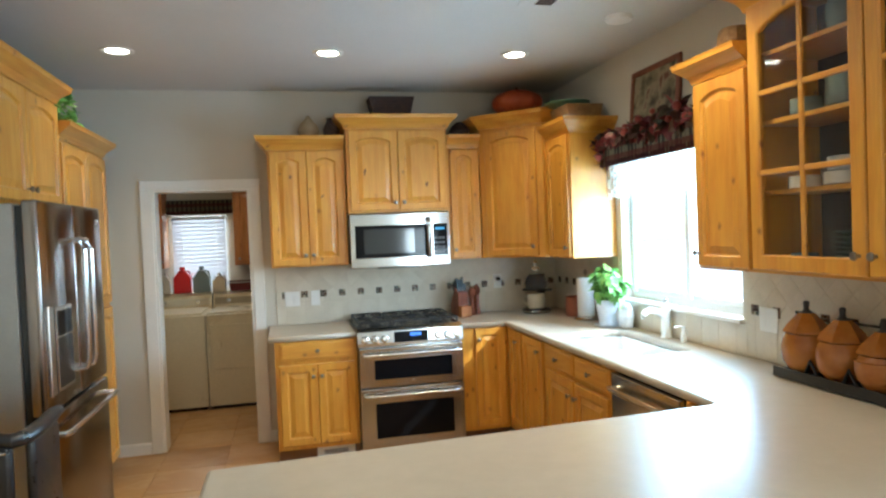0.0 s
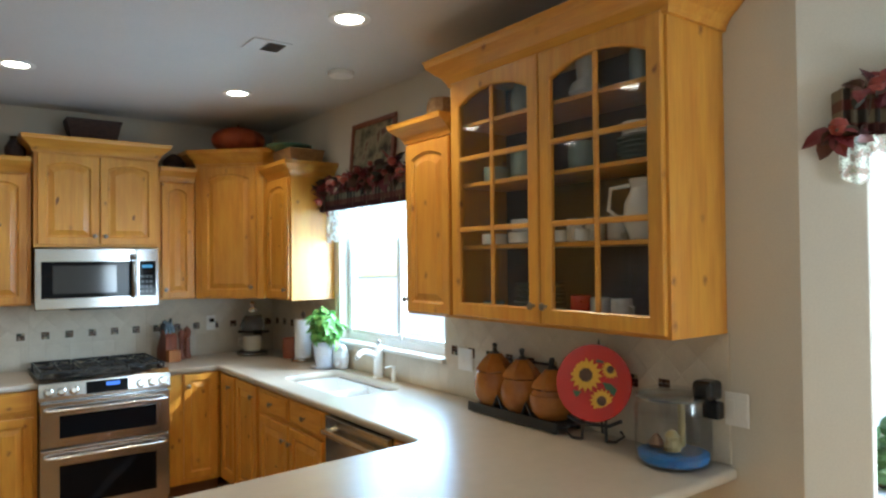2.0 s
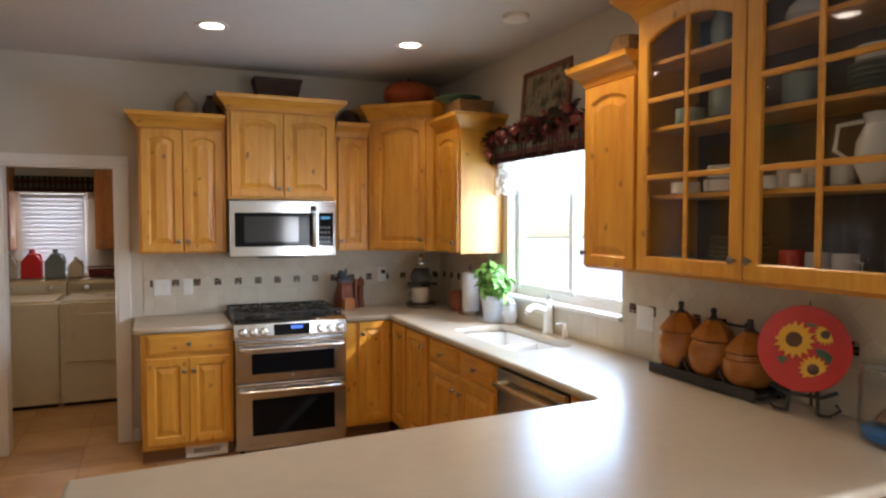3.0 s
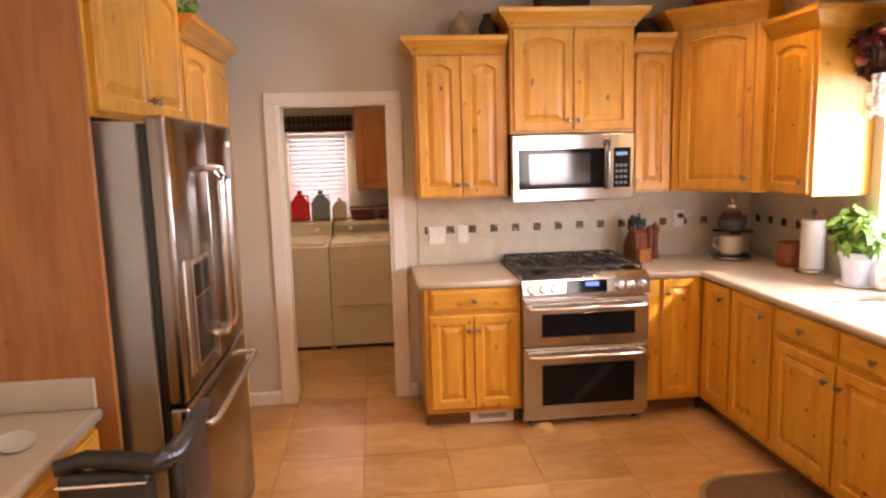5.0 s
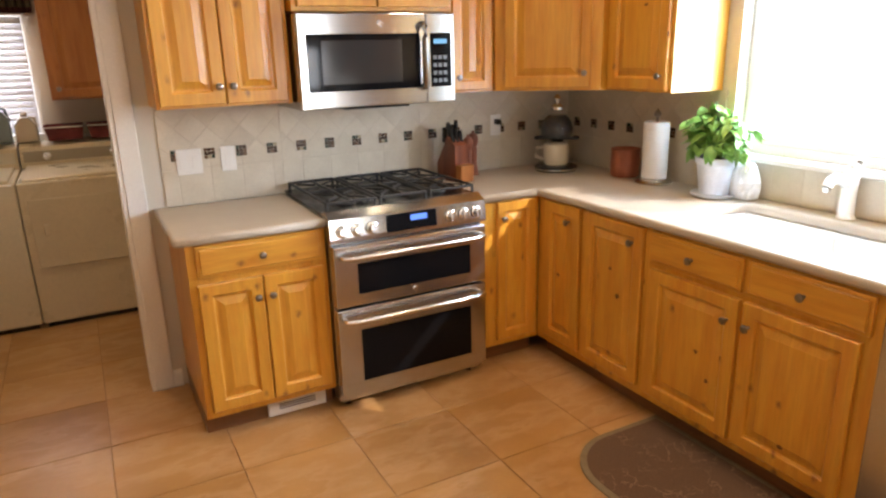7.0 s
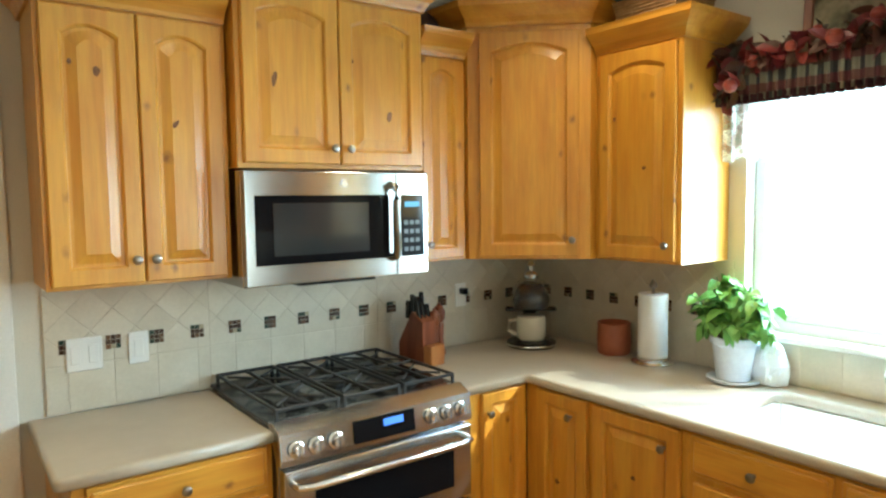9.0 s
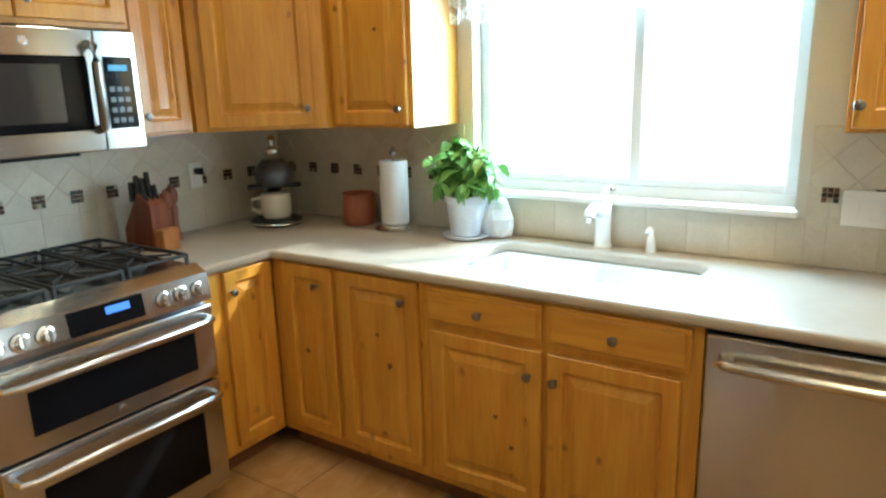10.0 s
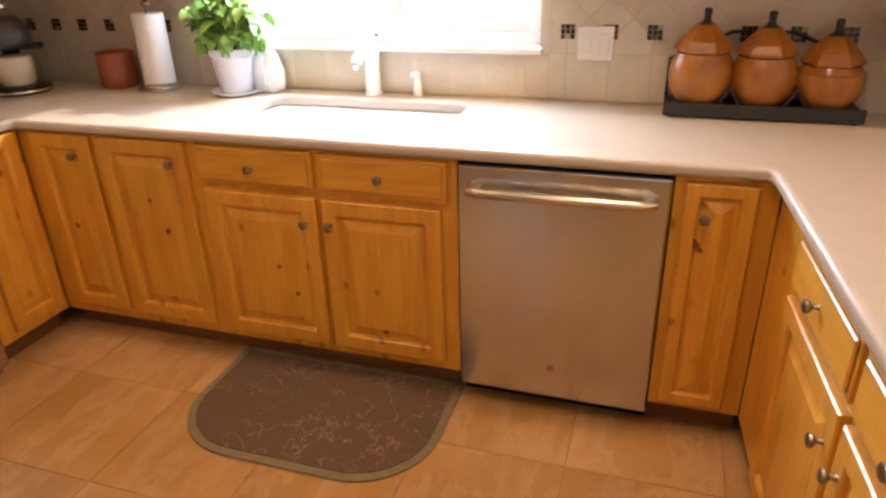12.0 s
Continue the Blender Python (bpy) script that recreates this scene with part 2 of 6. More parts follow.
def tube(points, rad, n=10, bm=None, closed=False):
    bm = bm or bmesh.new()
    pts = [Vector(p) for p in points]
    rings = []
    for i, p in enumerate(pts):
        a = pts[i - 1] if i or closed else p
        b = pts[(i + 1) % len(pts)] if i < len(pts) - 1 or closed else p
        d = (b - a).normalized()
        side = d.cross(Vector((0, 0, 1)) if abs(d.z) < 0.9 else Vector((0, 1, 0))).normalized()
        up = side.cross(d)
        rr = rad[i] if isinstance(rad, (list, tuple)) else rad
        rings.append([bm.verts.new(p + rr * (math.cos(2 * math.pi * k / n) * side + math.sin(2 * math.pi * k / n) * up)) for k in range(n)])
    pairs = list(zip(rings, rings[1:])) + ([(rings[-1], rings[0])] if closed else [])
    for a, b in pairs:
        for i in range(n):
            bm.faces.new((a[i], a[(i + 1) % n], b[(i + 1) % n], b[i]))
    if not closed:
        bm.faces.new(rings[0]), bm.faces.new(rings[-1])
    bmesh.ops.recalc_face_normals(bm, faces=bm.faces)
    return bm


def prism(outline, z0, z1, r=0.0, seg=2, bm=None, axis="z"):
    """A flat outline drawn out from z0 to z1, its edges rounded by r."""
    bm = bm or bmesh.new()
    place = {"z": lambda x, y, z: (x, y, z), "y": lambda x, y, z: (x, z, y), "x": lambda x, y, z: (z, x, y)}[axis]
    lo = [bm.verts.new(place(x, y, z0)) for x, y in outline]
    hi = [bm.verts.new(place(x, y, z1)) for x, y in outline]
    n = len(lo)
    fs = [bm.faces.new((lo[i], lo[(i + 1) % n], hi[(i + 1) % n], hi[i])) for i in range(n)]
    a, b = bm.faces.new(lo), bm.faces.new(hi)
    bmesh.ops.recalc_face_normals(bm, faces=fs + [a, b])
    if r:
        bmesh.ops.bevel(bm, geom=list(a.edges) + list(b.edges), offset=r, segments=seg, profile=0.5, affect="EDGES")
    return bm


def part(name, bm, mat, parent=None, label="", smooth=False, kind="", m=None):
    if isinstance(bm, bpy.types.Mesh):
        mesh = bm
    else:
        mesh = bpy.data.meshes.new(name)
        bmesh.ops.recalc_face_normals(bm, faces=bm.faces)
        bm.to_mesh(mesh)
        bm.free()
        for mm in mat if isinstance(mat, (list, tuple)) else (mat,):
            mesh.materials.append(mm)
        if smooth:
            mesh.shade_smooth()
            mesh.set_sharp_from_angle(angle=radians(38))
    ob = new(name, mesh)
    ob.parent = parent
    if m is not None:
        ob.matrix_local = m
    return tagged(ob, label=label, kind=kind)


def thing(name, label, category, at=(0, 0, 0), turn=0, group=""):
    ob = new(name)
    ob.empty_display_size = 0.1
    ob.matrix_world = pose(*at, 0, 0, turn)
    return tagged(ob, label=label, category=category, group=group)


def solo(name, bm, mat, label, category, at=(0, 0, 0), turn=0, group="", smooth=False):
    ob = part(name, bm, mat, smooth=smooth)
    ob.matrix_world = pose(*at, 0, 0, turn)
    return tagged(ob, label=label, category=category, group=group)


# ---- walls, floor, ceiling ----
WX, H = 1.785, 2.74     # inner face of the window wall, ceiling height
LX = -2.36              # left wall


def wall(name, outline, holes, m, mat=PAINT, thick=0.14):
    """A wall in its local x-z plane, its inner face at y = 0 and its body behind it, with square holes (x0, x1, z0, z1)."""
    x0, x1, z0, z1 = outline
    xs = sorted({x0, x1, *[v for h in holes for v in h[:2]]})
    zs = sorted({z0, z1, *[v for h in holes for v in h[2:]]})
    bm = bmesh.new()
    for a, b in zip(xs, xs[1:]):
        for c, d in zip(zs, zs[1:]):
            if not any(h[0] <= a and b <= h[1] and h[2] <= c and d <= h[3] for h in holes):
                box(bm, a, b, 0, thick, c, d)
    bmesh.ops.remove_doubles(bm, verts=bm.verts, dist=1e-5)
    inner = [f for f in bm.faces if sum(1 for g in bm.faces if g is not f and (g.calc_center_median() - f.calc_center_median()).length < 1e-5)]
    bmesh.ops.delete(bm, geom=inner, context="FACES")
    ob = part(name, bm, mat, kind="structure")
    ob.matrix_world = m
    return ob


BAY = 1.45
bx, by = WX + BAY * math.sqrt(0.5), -4.395 - BAY * math.sqrt(0.5)
wall("wall_north", (LX - 0.14, WX + 0.14, 0, H), [(-1.432, -0.727, 0, 1.99)], pose(0, 0, 0))
wall("wall_east", (-0.14, 4.395, 0, H), [(1.20, 2.445, 1.09, 2.10)], pose(WX, 0, 0, 0, 0, -90))
wall("wall_bay", (0, BAY, 0, H), [(0.205, 1.405, 0.02, 2.06)], pose(WX, -4.395, 0, 0, 0, -45))
wall("wall_dining_east", (0, 8.4 + by, 0, H), [], pose(bx, by, 0, 0, 0, -90))
wall("wall_south", (-bx, -LX + 2.0, 0, H), [(-2.7, -1.75, 1.0, 1.7)], pose(0, -8.4, 0, 0, 0, 180))
wall("wall_west", (-8.4, 0, 0, H), [], pose(LX, 0, 0, 0, 0, 90))
wall("wall_laundry_west", (0.14, 2.2, 0, H), [], pose(-2.0, 0, 0, 0, 0, 90))
wall("wall_laundry_east", (-2.2, -0.14, 0, H), [], pose(-0.35, 0, 0, 0, 0, -90))
wall("wall_laundry_north", (-2.0, -0.35, 0, H), [(-1.63, -1.09, 1.10, 1.90)], pose(0, 2.06, 0))
ceiling_outline = [(LX - 0.14, 2.3), (WX + 0.14, 2.3), (WX + 0.14, -4.36), (bx + 0.14, by + 0.03), (bx + 0.14, -8.54), (LX - 0.14, -8.54)]
part("ceiling", prism(ceiling_outline, H, H + 0.12), CEIL, kind="structure")
# unseen eave, added to keep the sun off the upper part of the window
part("roof_eave", boxes((WX + 0.1405, WX + 0.84, -4.36, 2.3, 2.42, 2.52)), WHITE, kind="structure")
part("floor", prism(ceiling_outline, -0.12, -0.004), GROUT, kind="structure")
part("ground", boxes((-60, 60, -60, 60, -0.30, -0.20)), material("lawn", (0.08, 0.13, 0.035), 0.9, build=mottled((0.06, 0.10, 0.025), (0.12, 0.17, 0.05), 3, (0.8, 0.95), 0.5, 40, False, 0.02)), kind="structure")
part("pavement", boxes((WX + 0.16, 58, -50, 50, -0.20, -0.05)), material("patio_concrete", (0.65, 0.63, 0.6), 0.8, build=mottled((0.60, 0.585, 0.56), (0.70, 0.685, 0.66), 2, (0.7, 0.9), 0.3, 90, False)), kind="structure")


# ---- door casing, baseboards ----
def casing(name, x0, x1, top, y, m=None):
    w, t = 0.085, 0.018
    bm = bmesh.new()
    box(bm, x0 - w, x0, y - t, y, 0, top, r=0.004)
    box(bm, x1, x1 + w, y - t, y, 0, top, r=0.004)
    box(bm, x0 - w, x1 + w, y - t - 0.001, y, top, top + 0.07, r=0.004)
    box(bm, x0, x0 + 0.018, y - 0.012, 0.15, 0, top, r=0.002)
    box(bm, x1 - 0.018, x1, y - 0.012, 0.15, 0, top, r=0.002)
    box(bm, x0 + 0.018, x1 - 0.018, y - 0.012, 0.15, top - 0.018, top, r=0.002)
    return part(name, bm, WHITE, kind="structure")


casing("door_1", -1.432, -0.727, 1.99, 0)


def baseboard(name, x0, x1, m):
    bm = prism([(0, 0), (-0.014, 0), (-0.014, 0.075), (-0.006, 0.088), (0, 0.088)], x0, x1, axis="x")
    ob = part(name, bm, WHITE, kind="structure")
    ob.matrix_world = m
    return ob


baseboard("baseboard", -1.745, -1.519, pose(0, 0, 0))
baseboard("baseboard", -0.641, -0.6, pose(0, 0, 0))
baseboard("baseboard", 0, 0.205, pose(WX, -4.395, 0, 0, 0, -45))
baseboard("baseboard", 4.19, 4.395, pose(WX, 0, 0, 0, 0, -90))


# ---- windows ----
def window(name, m, w, z0, z1, mullions=(), sill=True):
    """A white vinyl window set back in its wall; local x runs along the wall, the room is at -y."""
    win = part(name, boxes((0, w, 0.07, 0.12, z0, z0 + 0.045), (0, w, 0.07, 0.12, z1 - 0.045, z1), (0, 0.045, 0.07, 0.12, z0 + 0.045, z1 - 0.045), (w - 0.045, w, 0.07, 0.12, z0 + 0.045, z1 - 0.045), r=0.003), VINYL, kind="structure")
    win.matrix_world = m
    cuts = [0.045, *mullions, w - 0.045]
    for x in mullions:
        part("window_frame", boxes((x - 0.022, x + 0.022, 0.06, 0.115, z0 + 0.045, z1 - 0.045), r=0.004), VINYL, win)
    for a, b in zip(cuts, cuts[1:]):
        part("pane", boxes((a, b, 0.09, 0.096, z0 + 0.04, z1 - 0.04)), GLASS, win).visible_shadow = False
        rail = boxes((a, b, 0.075, 0.11, z0 + 0.045, z0 + 0.075), (a, b, 0.075, 0.11, z1 - 0.075, z1 - 0.045), r=0.003)
        part("sash", rail, VINYL, win)
    if sill:
        part("window_sill", boxes((-0.012, w + 0.012, -0.03, 0.07, z0 - 0.022, z0 + 0.002), r=0.006, seg=2), WHITE, win)
    return win


window("window_1", pose(WX, -1.20, 0, 0, 0, -90), 1.245, 1.09, 2.10, (0.678,))
window("window_2", pose(WX, -4.395, 0, 0, 0, -45) @ pose(0.205, 0, 0), 1.20, 0.02, 2.06, (0.60,), False)
window("window_3", pose(2.7, -8.4, 0, 0, 0, 180), 0.95, 1.0, 1.7, (0.475,))
window("window_4", pose(-1.63, 2.06, 0), 0.54, 1.10, 1.90)


# ---- cabinets ----
def door_loops(w, h, arch, margin, extra=0.0, drop=0.0, n=10):
    """An outline inset by margin + extra, its head arched by arch."""
    m = margin + extra
    top = h - m - drop
    pts = [(m, m), (w - m, m), (w - m, top - arch)]
    for i in range(1, n):
        a = i / n
        x = (w - m) + (m - (w - m)) * a
        u = (x - w / 2) / (w / 2 - m)
        pts.append((x, top - arch * u * u))
    pts.append((m, top - arch))
    return pts


def raised(w, h, arch=0.0, margin=0.055, thick=0.021, open_back=False):
    """A frame-and-panel door, its front at y = -thick."""
    n = 10
    outer = [(0, 0), (w, 0), (w, h)] + [(w - w * i / n, h) for i in range(1, n)] + [(0, h)]

    def shrink(pts, d):
        return [(min(max(x, d), w - d), min(max(z, d), h - d)) for x, z in pts]
    loops = [(outer, 0.0), (outer, -thick + 0.004), (shrink(outer, 0.004), -thick), (door_loops(w, h, arch, margin, -0.006), -thick), (door_loops(w, h, arch, margin), -thick + 0.005)]
    if open_back:
        loops += [(door_loops(w, h, arch, margin), 0.0)]
    else:
        loops += [(door_loops(w, h, arch, margin, 0.003), -thick + 0.012), (door_loops(w, h, arch * 0.95, margin, 0.012), -thick + 0.012), (door_loops(w, h, arch * 0.9, margin, 0.036), -thick + 0.004), (door_loops(w, h, arch * 0.9, margin, 0.041), -thick + 0.002)]
    bm = bmesh.new()
    rings = [[bm.verts.new((x, y, z)) for x, z in pts] for pts, y in loops]
    k = len(outer)
    for a, b in zip(rings, rings[1:]):
        for i in range(k):
            bm.faces.new((a[i], a[(i + 1) % k], b[(i + 1) % k], b[i]))
    if open_back:
        for i in range(k):
            bm.faces.new((rings[-1][i], rings[-1][(i + 1) % k], rings[0][(i + 1) % k], rings[0][i]))
    else:
        bm.faces.new(rings[-1])
        bm.faces.new(rings[0])
    return bm


def drawer_front(w, h, thick=0.021):
    bm = bmesh.new()
    box(bm, 0, w, -thick + 0.007, 0, 0, h, r=0.002)
    box(bm, 0.012, w - 0.012, -thick, -thick + 0.008, 0.012, h - 0.012, r=0.005)
    return bm


KNOB = None


def knob(parent, x, z, y=-0.021):
    global KNOB
    if KNOB is None:
        bm = lathe([(0.007, 0), (0.0055, -0.006), (0.005, -0.012), (0.012, -0.017), (0.0155, -0.022), (0.0145, -0.027), (0.009, -0.030)], 14, axis="y")
        KNOB = part("knob", bm, PEWTER, parent, smooth=True, m=pose(x, y, z))
        return KNOB
    return part("knob", KNOB.data, None, parent, m=pose(x, y, z))


CROWN = [(0.0, 0.0), (0.008, 0.0), (0.012, 0.012), (0.022, 0.028), (0.042, 0.045), (0.058, 0.060), (0.060, 0.072), (0.064, 0.080), (0.0, 0.080)]


def crown(path, z, size=1.25):
    """A crown moulding round an open path of (x, y), outward to the right of its course."""
    pts = [Vector(p) for p in path]
    bm, rings = bmesh.new(), []
    for i, p in enumerate(pts):
        d0 = (p - pts[i - 1]).normalized() if i else None
        d1 = (pts[i + 1] - p).normalized() if i < len(pts) - 1 else None
        n0 = Vector((d0.y, -d0.x)) if d0 else None
        n1 = Vector((d1.y, -d1.x)) if d1 else None
        if n0 and n1:
            nn = (n0 + n1).normalized()
            nn = nn / max(nn.dot(n0), 0.3)
        else:
            nn = n0 or n1
        rings.append([bm.verts.new((p.x + nn.x * o * size, p.y + nn.y * o * size, z + 0.08 + (up - 0.08) * size)) for o, up in CROWN])
    k = len(CROWN)
    for a, b in zip(rings, rings[1:]):
        for i in range(k):
            bm.faces.new((a[i], a[(i + 1) % k], b[(i + 1) % k], b[i]))
    bm.faces.new(rings[0]), bm.faces.new(rings[-1])
    return bm


def cabinet(label, at, turn, w, h, d, doors=(), drawers=(), top=None, toe=0.0, arch=0.03, group="", name="cabinet", body=None, wood=None):
    """A cabinet unit: local x along its front, y = 0 the front of its box, z = 0 its foot. doors: (x0, x1, z0, z1, knob x, knob z)."""
    c = thing(name, label, "cabinet", at, turn, group)
    bm = body or bmesh.new()
    if body is None:
        box(bm, 0, w, 0, d, toe, h, r=0.0015)
    part("body", bm, wood or WOOD, c)
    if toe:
        part("toe_kick", boxes((0.0, w, 0.07, d, 0, toe - 0.001)), WOODD, c, "dark brown wooden toe kick")
    for x0, x1, z0, z1, kx, kz in doors:
        dr = part("door", raised(x1 - x0, z1 - z0, arch, min(0.055, (x1 - x0) * 0.22)), wood or WOOD, c, m=pose(x0, -0.001, z0))
        if kx is not None:
            knob(dr, kx - x0, kz - z0)
    for x0, x1, z0, z1 in drawers:
        dr = part("drawer_front", drawer_front(x1 - x0, z1 - z0), WOODH, c, m=pose(x0, -0.001, z0))
        knob(dr, (x1 - x0) / 2, (z1 - z0) / 2)
    if top:
        part("cornice", crown(top, h), WOODH, c)
        part("top_board", boxes((0.0, w, 0, d, h + 0.0005, h + 0.078)), WOODD, c)
    return c


UB = 1.372
UG, BG = "wall cabinets", "base cabinets"


def uppers():
    z = UB
    # left of the microwave
    w, h = 0.565, 0.885
    cabinet("honey knotty alder wall cabinet, two arched doors, beside the doorway", (-0.575, -0.32, z), 0, w, h, 0.319, [(0.014, 0.276, 0.012, h - 0.03, 0.25, 0.085), (0.282, 0.545, 0.012, h - 0.03, 0.308, 0.085)], top=[(0, 0.319), (0, 0), (w - 0.002, 0)], group=UG)
    # above the microwave, taller and deeper
    w, h = 0.77, 0.65
    cabinet("raised honey alder wall cabinet above the microwave", (-0.002, -0.385, 1.752), 0, w, h, 0.384, [(0.02, 0.382, 0.018, h - 0.035, 0.352, 0.075), (0.388, 0.75, 0.018, h - 0.035, 0.418, 0.075)], top=[(0, 0.384), (0, 0), (w, 0), (w, 0.384)], group=UG)
    # narrow one
    w, h = 0.262, 0.885
    cabinet("narrow honey alder wall cabinet with one arched door", (0.777, -0.32, z), 0, w, h, 0.319, [(0.022, 0.242, 0.012, h - 0.03, 0.045, 0.075)], top=[(0.002, 0), (w - 0.002, 0)], group=UG)
    # corner, diagonal and taller
    c = thing("cabinet", "tall diagonal honey alder corner wall cabinet", "cabinet", (1.042, 0, z), 0, UG)
    h = 1.02
    out = [(0, -0.001), (0, -0.34), (0.38, -0.70), (WX - 1.042 - 0.001, -0.70), (WX - 1.042 - 0.001, -0.001)]
    part("body", prism(out, 0, h), WOOD, c)
    dl = math.hypot(0.38, 0.36)
    m = pose(0, -0.34, 0, 0, 0, math.degrees(math.atan2(-0.36, 0.38)))
    dr = part("door", raised(dl - 0.10, h - 0.06, 0.035), WOOD, c, m=m @ pose(0.05, -0.001, 0.015))
    knob(dr, dl - 0.10 - 0.03, 0.07)
    part("cornice", crown([(0, -0.002), (0, -0.34), (0.38, -0.70), (WX - 1.043, -0.70)], h), WOODH, c)
    part("top_board", prism(out, h + 0.0005, h + 0.078), WOODD, c)
    # beside the window, left
    w, h = 0.42, 0.885
    cabinet("honey alder wall cabinet between the corner and the window", (1.455, -0.705, z), -90, w, h, WX - 1.456, [(0.03, w - 0.02, 0.012, h - 0.03, w - 0.05, 0.075)], top=[(0.002, 0), (w, 0), (w, WX - 1.456)], group=UG)
    # beside the window, right
    w, h = 0.385, 0.885
    cabinet("honey alder wall cabinet between the window and the glass cabinet", (1.455, -2.58, z), -90, w, h, WX - 1.456, [(0.014, w - 0.01, 0.012, h - 0.03, 0.03, 0.075)], top=[(0, WX - 1.456), (0, 0), (w - 0.002, 0)], group=UG)


uppers()
KNOT = material("dark_knot", (0.16, 0.055, 0.018), 0.4, build=mottled((0.09, 0.028, 0.010), (0.27, 0.11, 0.030), 90, (0.35, 0.45), 0.1, 200))


def knots(start, rows, front=0.0):
    """Dark knots on the doors of the cabinet whose label begins so; rows: (local x, local z, half width, half height, tilt)."""
    c = [o for o in scene.objects if o.get("label", "").startswith(start)][0]
    for x, z, a, b, tilt in rows:
        bm = bmesh.new()
        ring = [(a * math.cos(t) * (1 + 0.18 * math.sin(3 * t + x * 40)), b * math.sin(t) * (1 + 0.15 * math.cos(2 * t + z * 30))) for t in [2 * math.pi * k / 14 for k in range(14)]]
        prism([(u, v) for u, v in ring], -0.0212, -0.015, bm=bm, axis="y")
        rot = Matrix.Rotation(radians(tilt), 4, "Y")
        part("knot", bm, KNOT, c, "dark knot in the wood", m=pose(x, 0, z) @ rot)


knots("honey knotty alder wall cabinet, two", [(0.162, 0.666, 0.010, 0.016, 10), (0.316, 0.39, 0.006, 0.008, 0), (0.39, 0.52, 0.007, 0.014, 40), (0.09, 0.69, 0.006, 0.008, 0)])
knots("raised honey alder wall", [(0.133, 0.307, 0.009, 0.024, 12), (0.60, 0.206, 0.010, 0.022, 10), (0.44, 0.40, 0.006, 0.007, 0)])
knots("honey alder wall cabinet between the corner", [(0.11, 0.585, 0.006, 0.009, 0), (0.26, 0.38, 0.010, 0.007, 0), (0.393, 0.255, 0.008, 0.016, 0)])


def glass_cabinet():
    w, h, d = 1.17, 1.125, WX - 1.456
    c = thing("display_cabinet", "tall honey alder display cabinet with glass doors, full of dishes", "cabinet", (1.455, -2.967, UB), -90, UG)
    t = 0.019
    part("side_panel", boxes((0, t, 0, d, 0, h), r=0.001), WOOD, c)
    part("side_panel", boxes((w - t, w, 0, d, 0, h), r=0.001), WOOD, c)
    part("bottom_panel", boxes((t, w - t, 0, d, 0, t)), WOODH, c)
    part("top_panel", boxes((t, w - t, 0, d, h - t, h)), WOODH, c)
    part("front_rail", boxes((t, w - t, 0, 0.02, h - 0.09, h - t)), WOODH, c)
    part("front_stile", boxes((w / 2 - 0.02, w / 2 + 0.02, 0, 0.02, t, h - 0.09)), WOOD, c)
    # the back's wood colour is darkened and greyed for the shade behind the glass
    part("back_panel", boxes((t, w - t, d - 0.012, d - 0.002, t, h - t)), material("shaded_cabinet_back", (0.11, 0.075, 0.055), 0.6, build=wood((0.085, 0.070, 0.058), (0.055, 0.045, 0.038), False, False)), c)
    for z in (0.328, 0.612, 0.890):
        part("shelf", boxes((t + 0.001, w - t - 0.001, 0.025, d - 0.013, z - 0.009, z + 0.009), r=0.002), WOODH, c)
    for x0, side in ((0.012, 1), (w / 2 + 0.004, -1)):
        dw, dh, mg, arch = w / 2 - 0.016, h - 0.05, 0.062, 0.055
        dr = part("door", raised(dw, dh, arch, mg, open_back=True), WOOD, c, m=pose(x0, -0.001, 0.015))
        bars = bmesh.new()
        iw, ih = dw - 2 * mg, dh - 2 * mg
        box(bars, dw / 2 - 0.011, dw / 2 + 0.011, -0.019, -0.004, mg - 0.003, mg + ih - 0.002, r=0.004)
        rows = (mg, 0.393, 0.713, mg + ih)
        for z in rows[1:3]:
            box(bars, mg - 0.003, dw / 2 - 0.011, -0.019, -0.004, z - 0.011, z + 0.011, r=0.004)
            box(bars, dw / 2 + 0.011, dw - mg + 0.003, -0.019, -0.004, z - 0.011, z + 0.011, r=0.004)
        part("muntins", bars, WOODH, dr)
        for lo, hi in zip(rows, rows[1:]):
            for j in range(2):
                part("pane", boxes((mg + iw * j / 2 + 0.001, mg + iw * (j + 1) / 2 - 0.001, -0.0035, -0.001, lo + 0.001, hi - 0.001)), GLASS, dr)
        knob(dr, dw - 0.03 if side > 0 else 0.03, 0.07)
    part("cornice", crown([(0, d), (0, 0), (w, 0), (w, d)], h, 1.6), WOODH, c)
    part("top_board", boxes((0, w, 0, d, h + 0.0005, h + 0.078)), WOODD, c)
    return c


glass_cabinet()


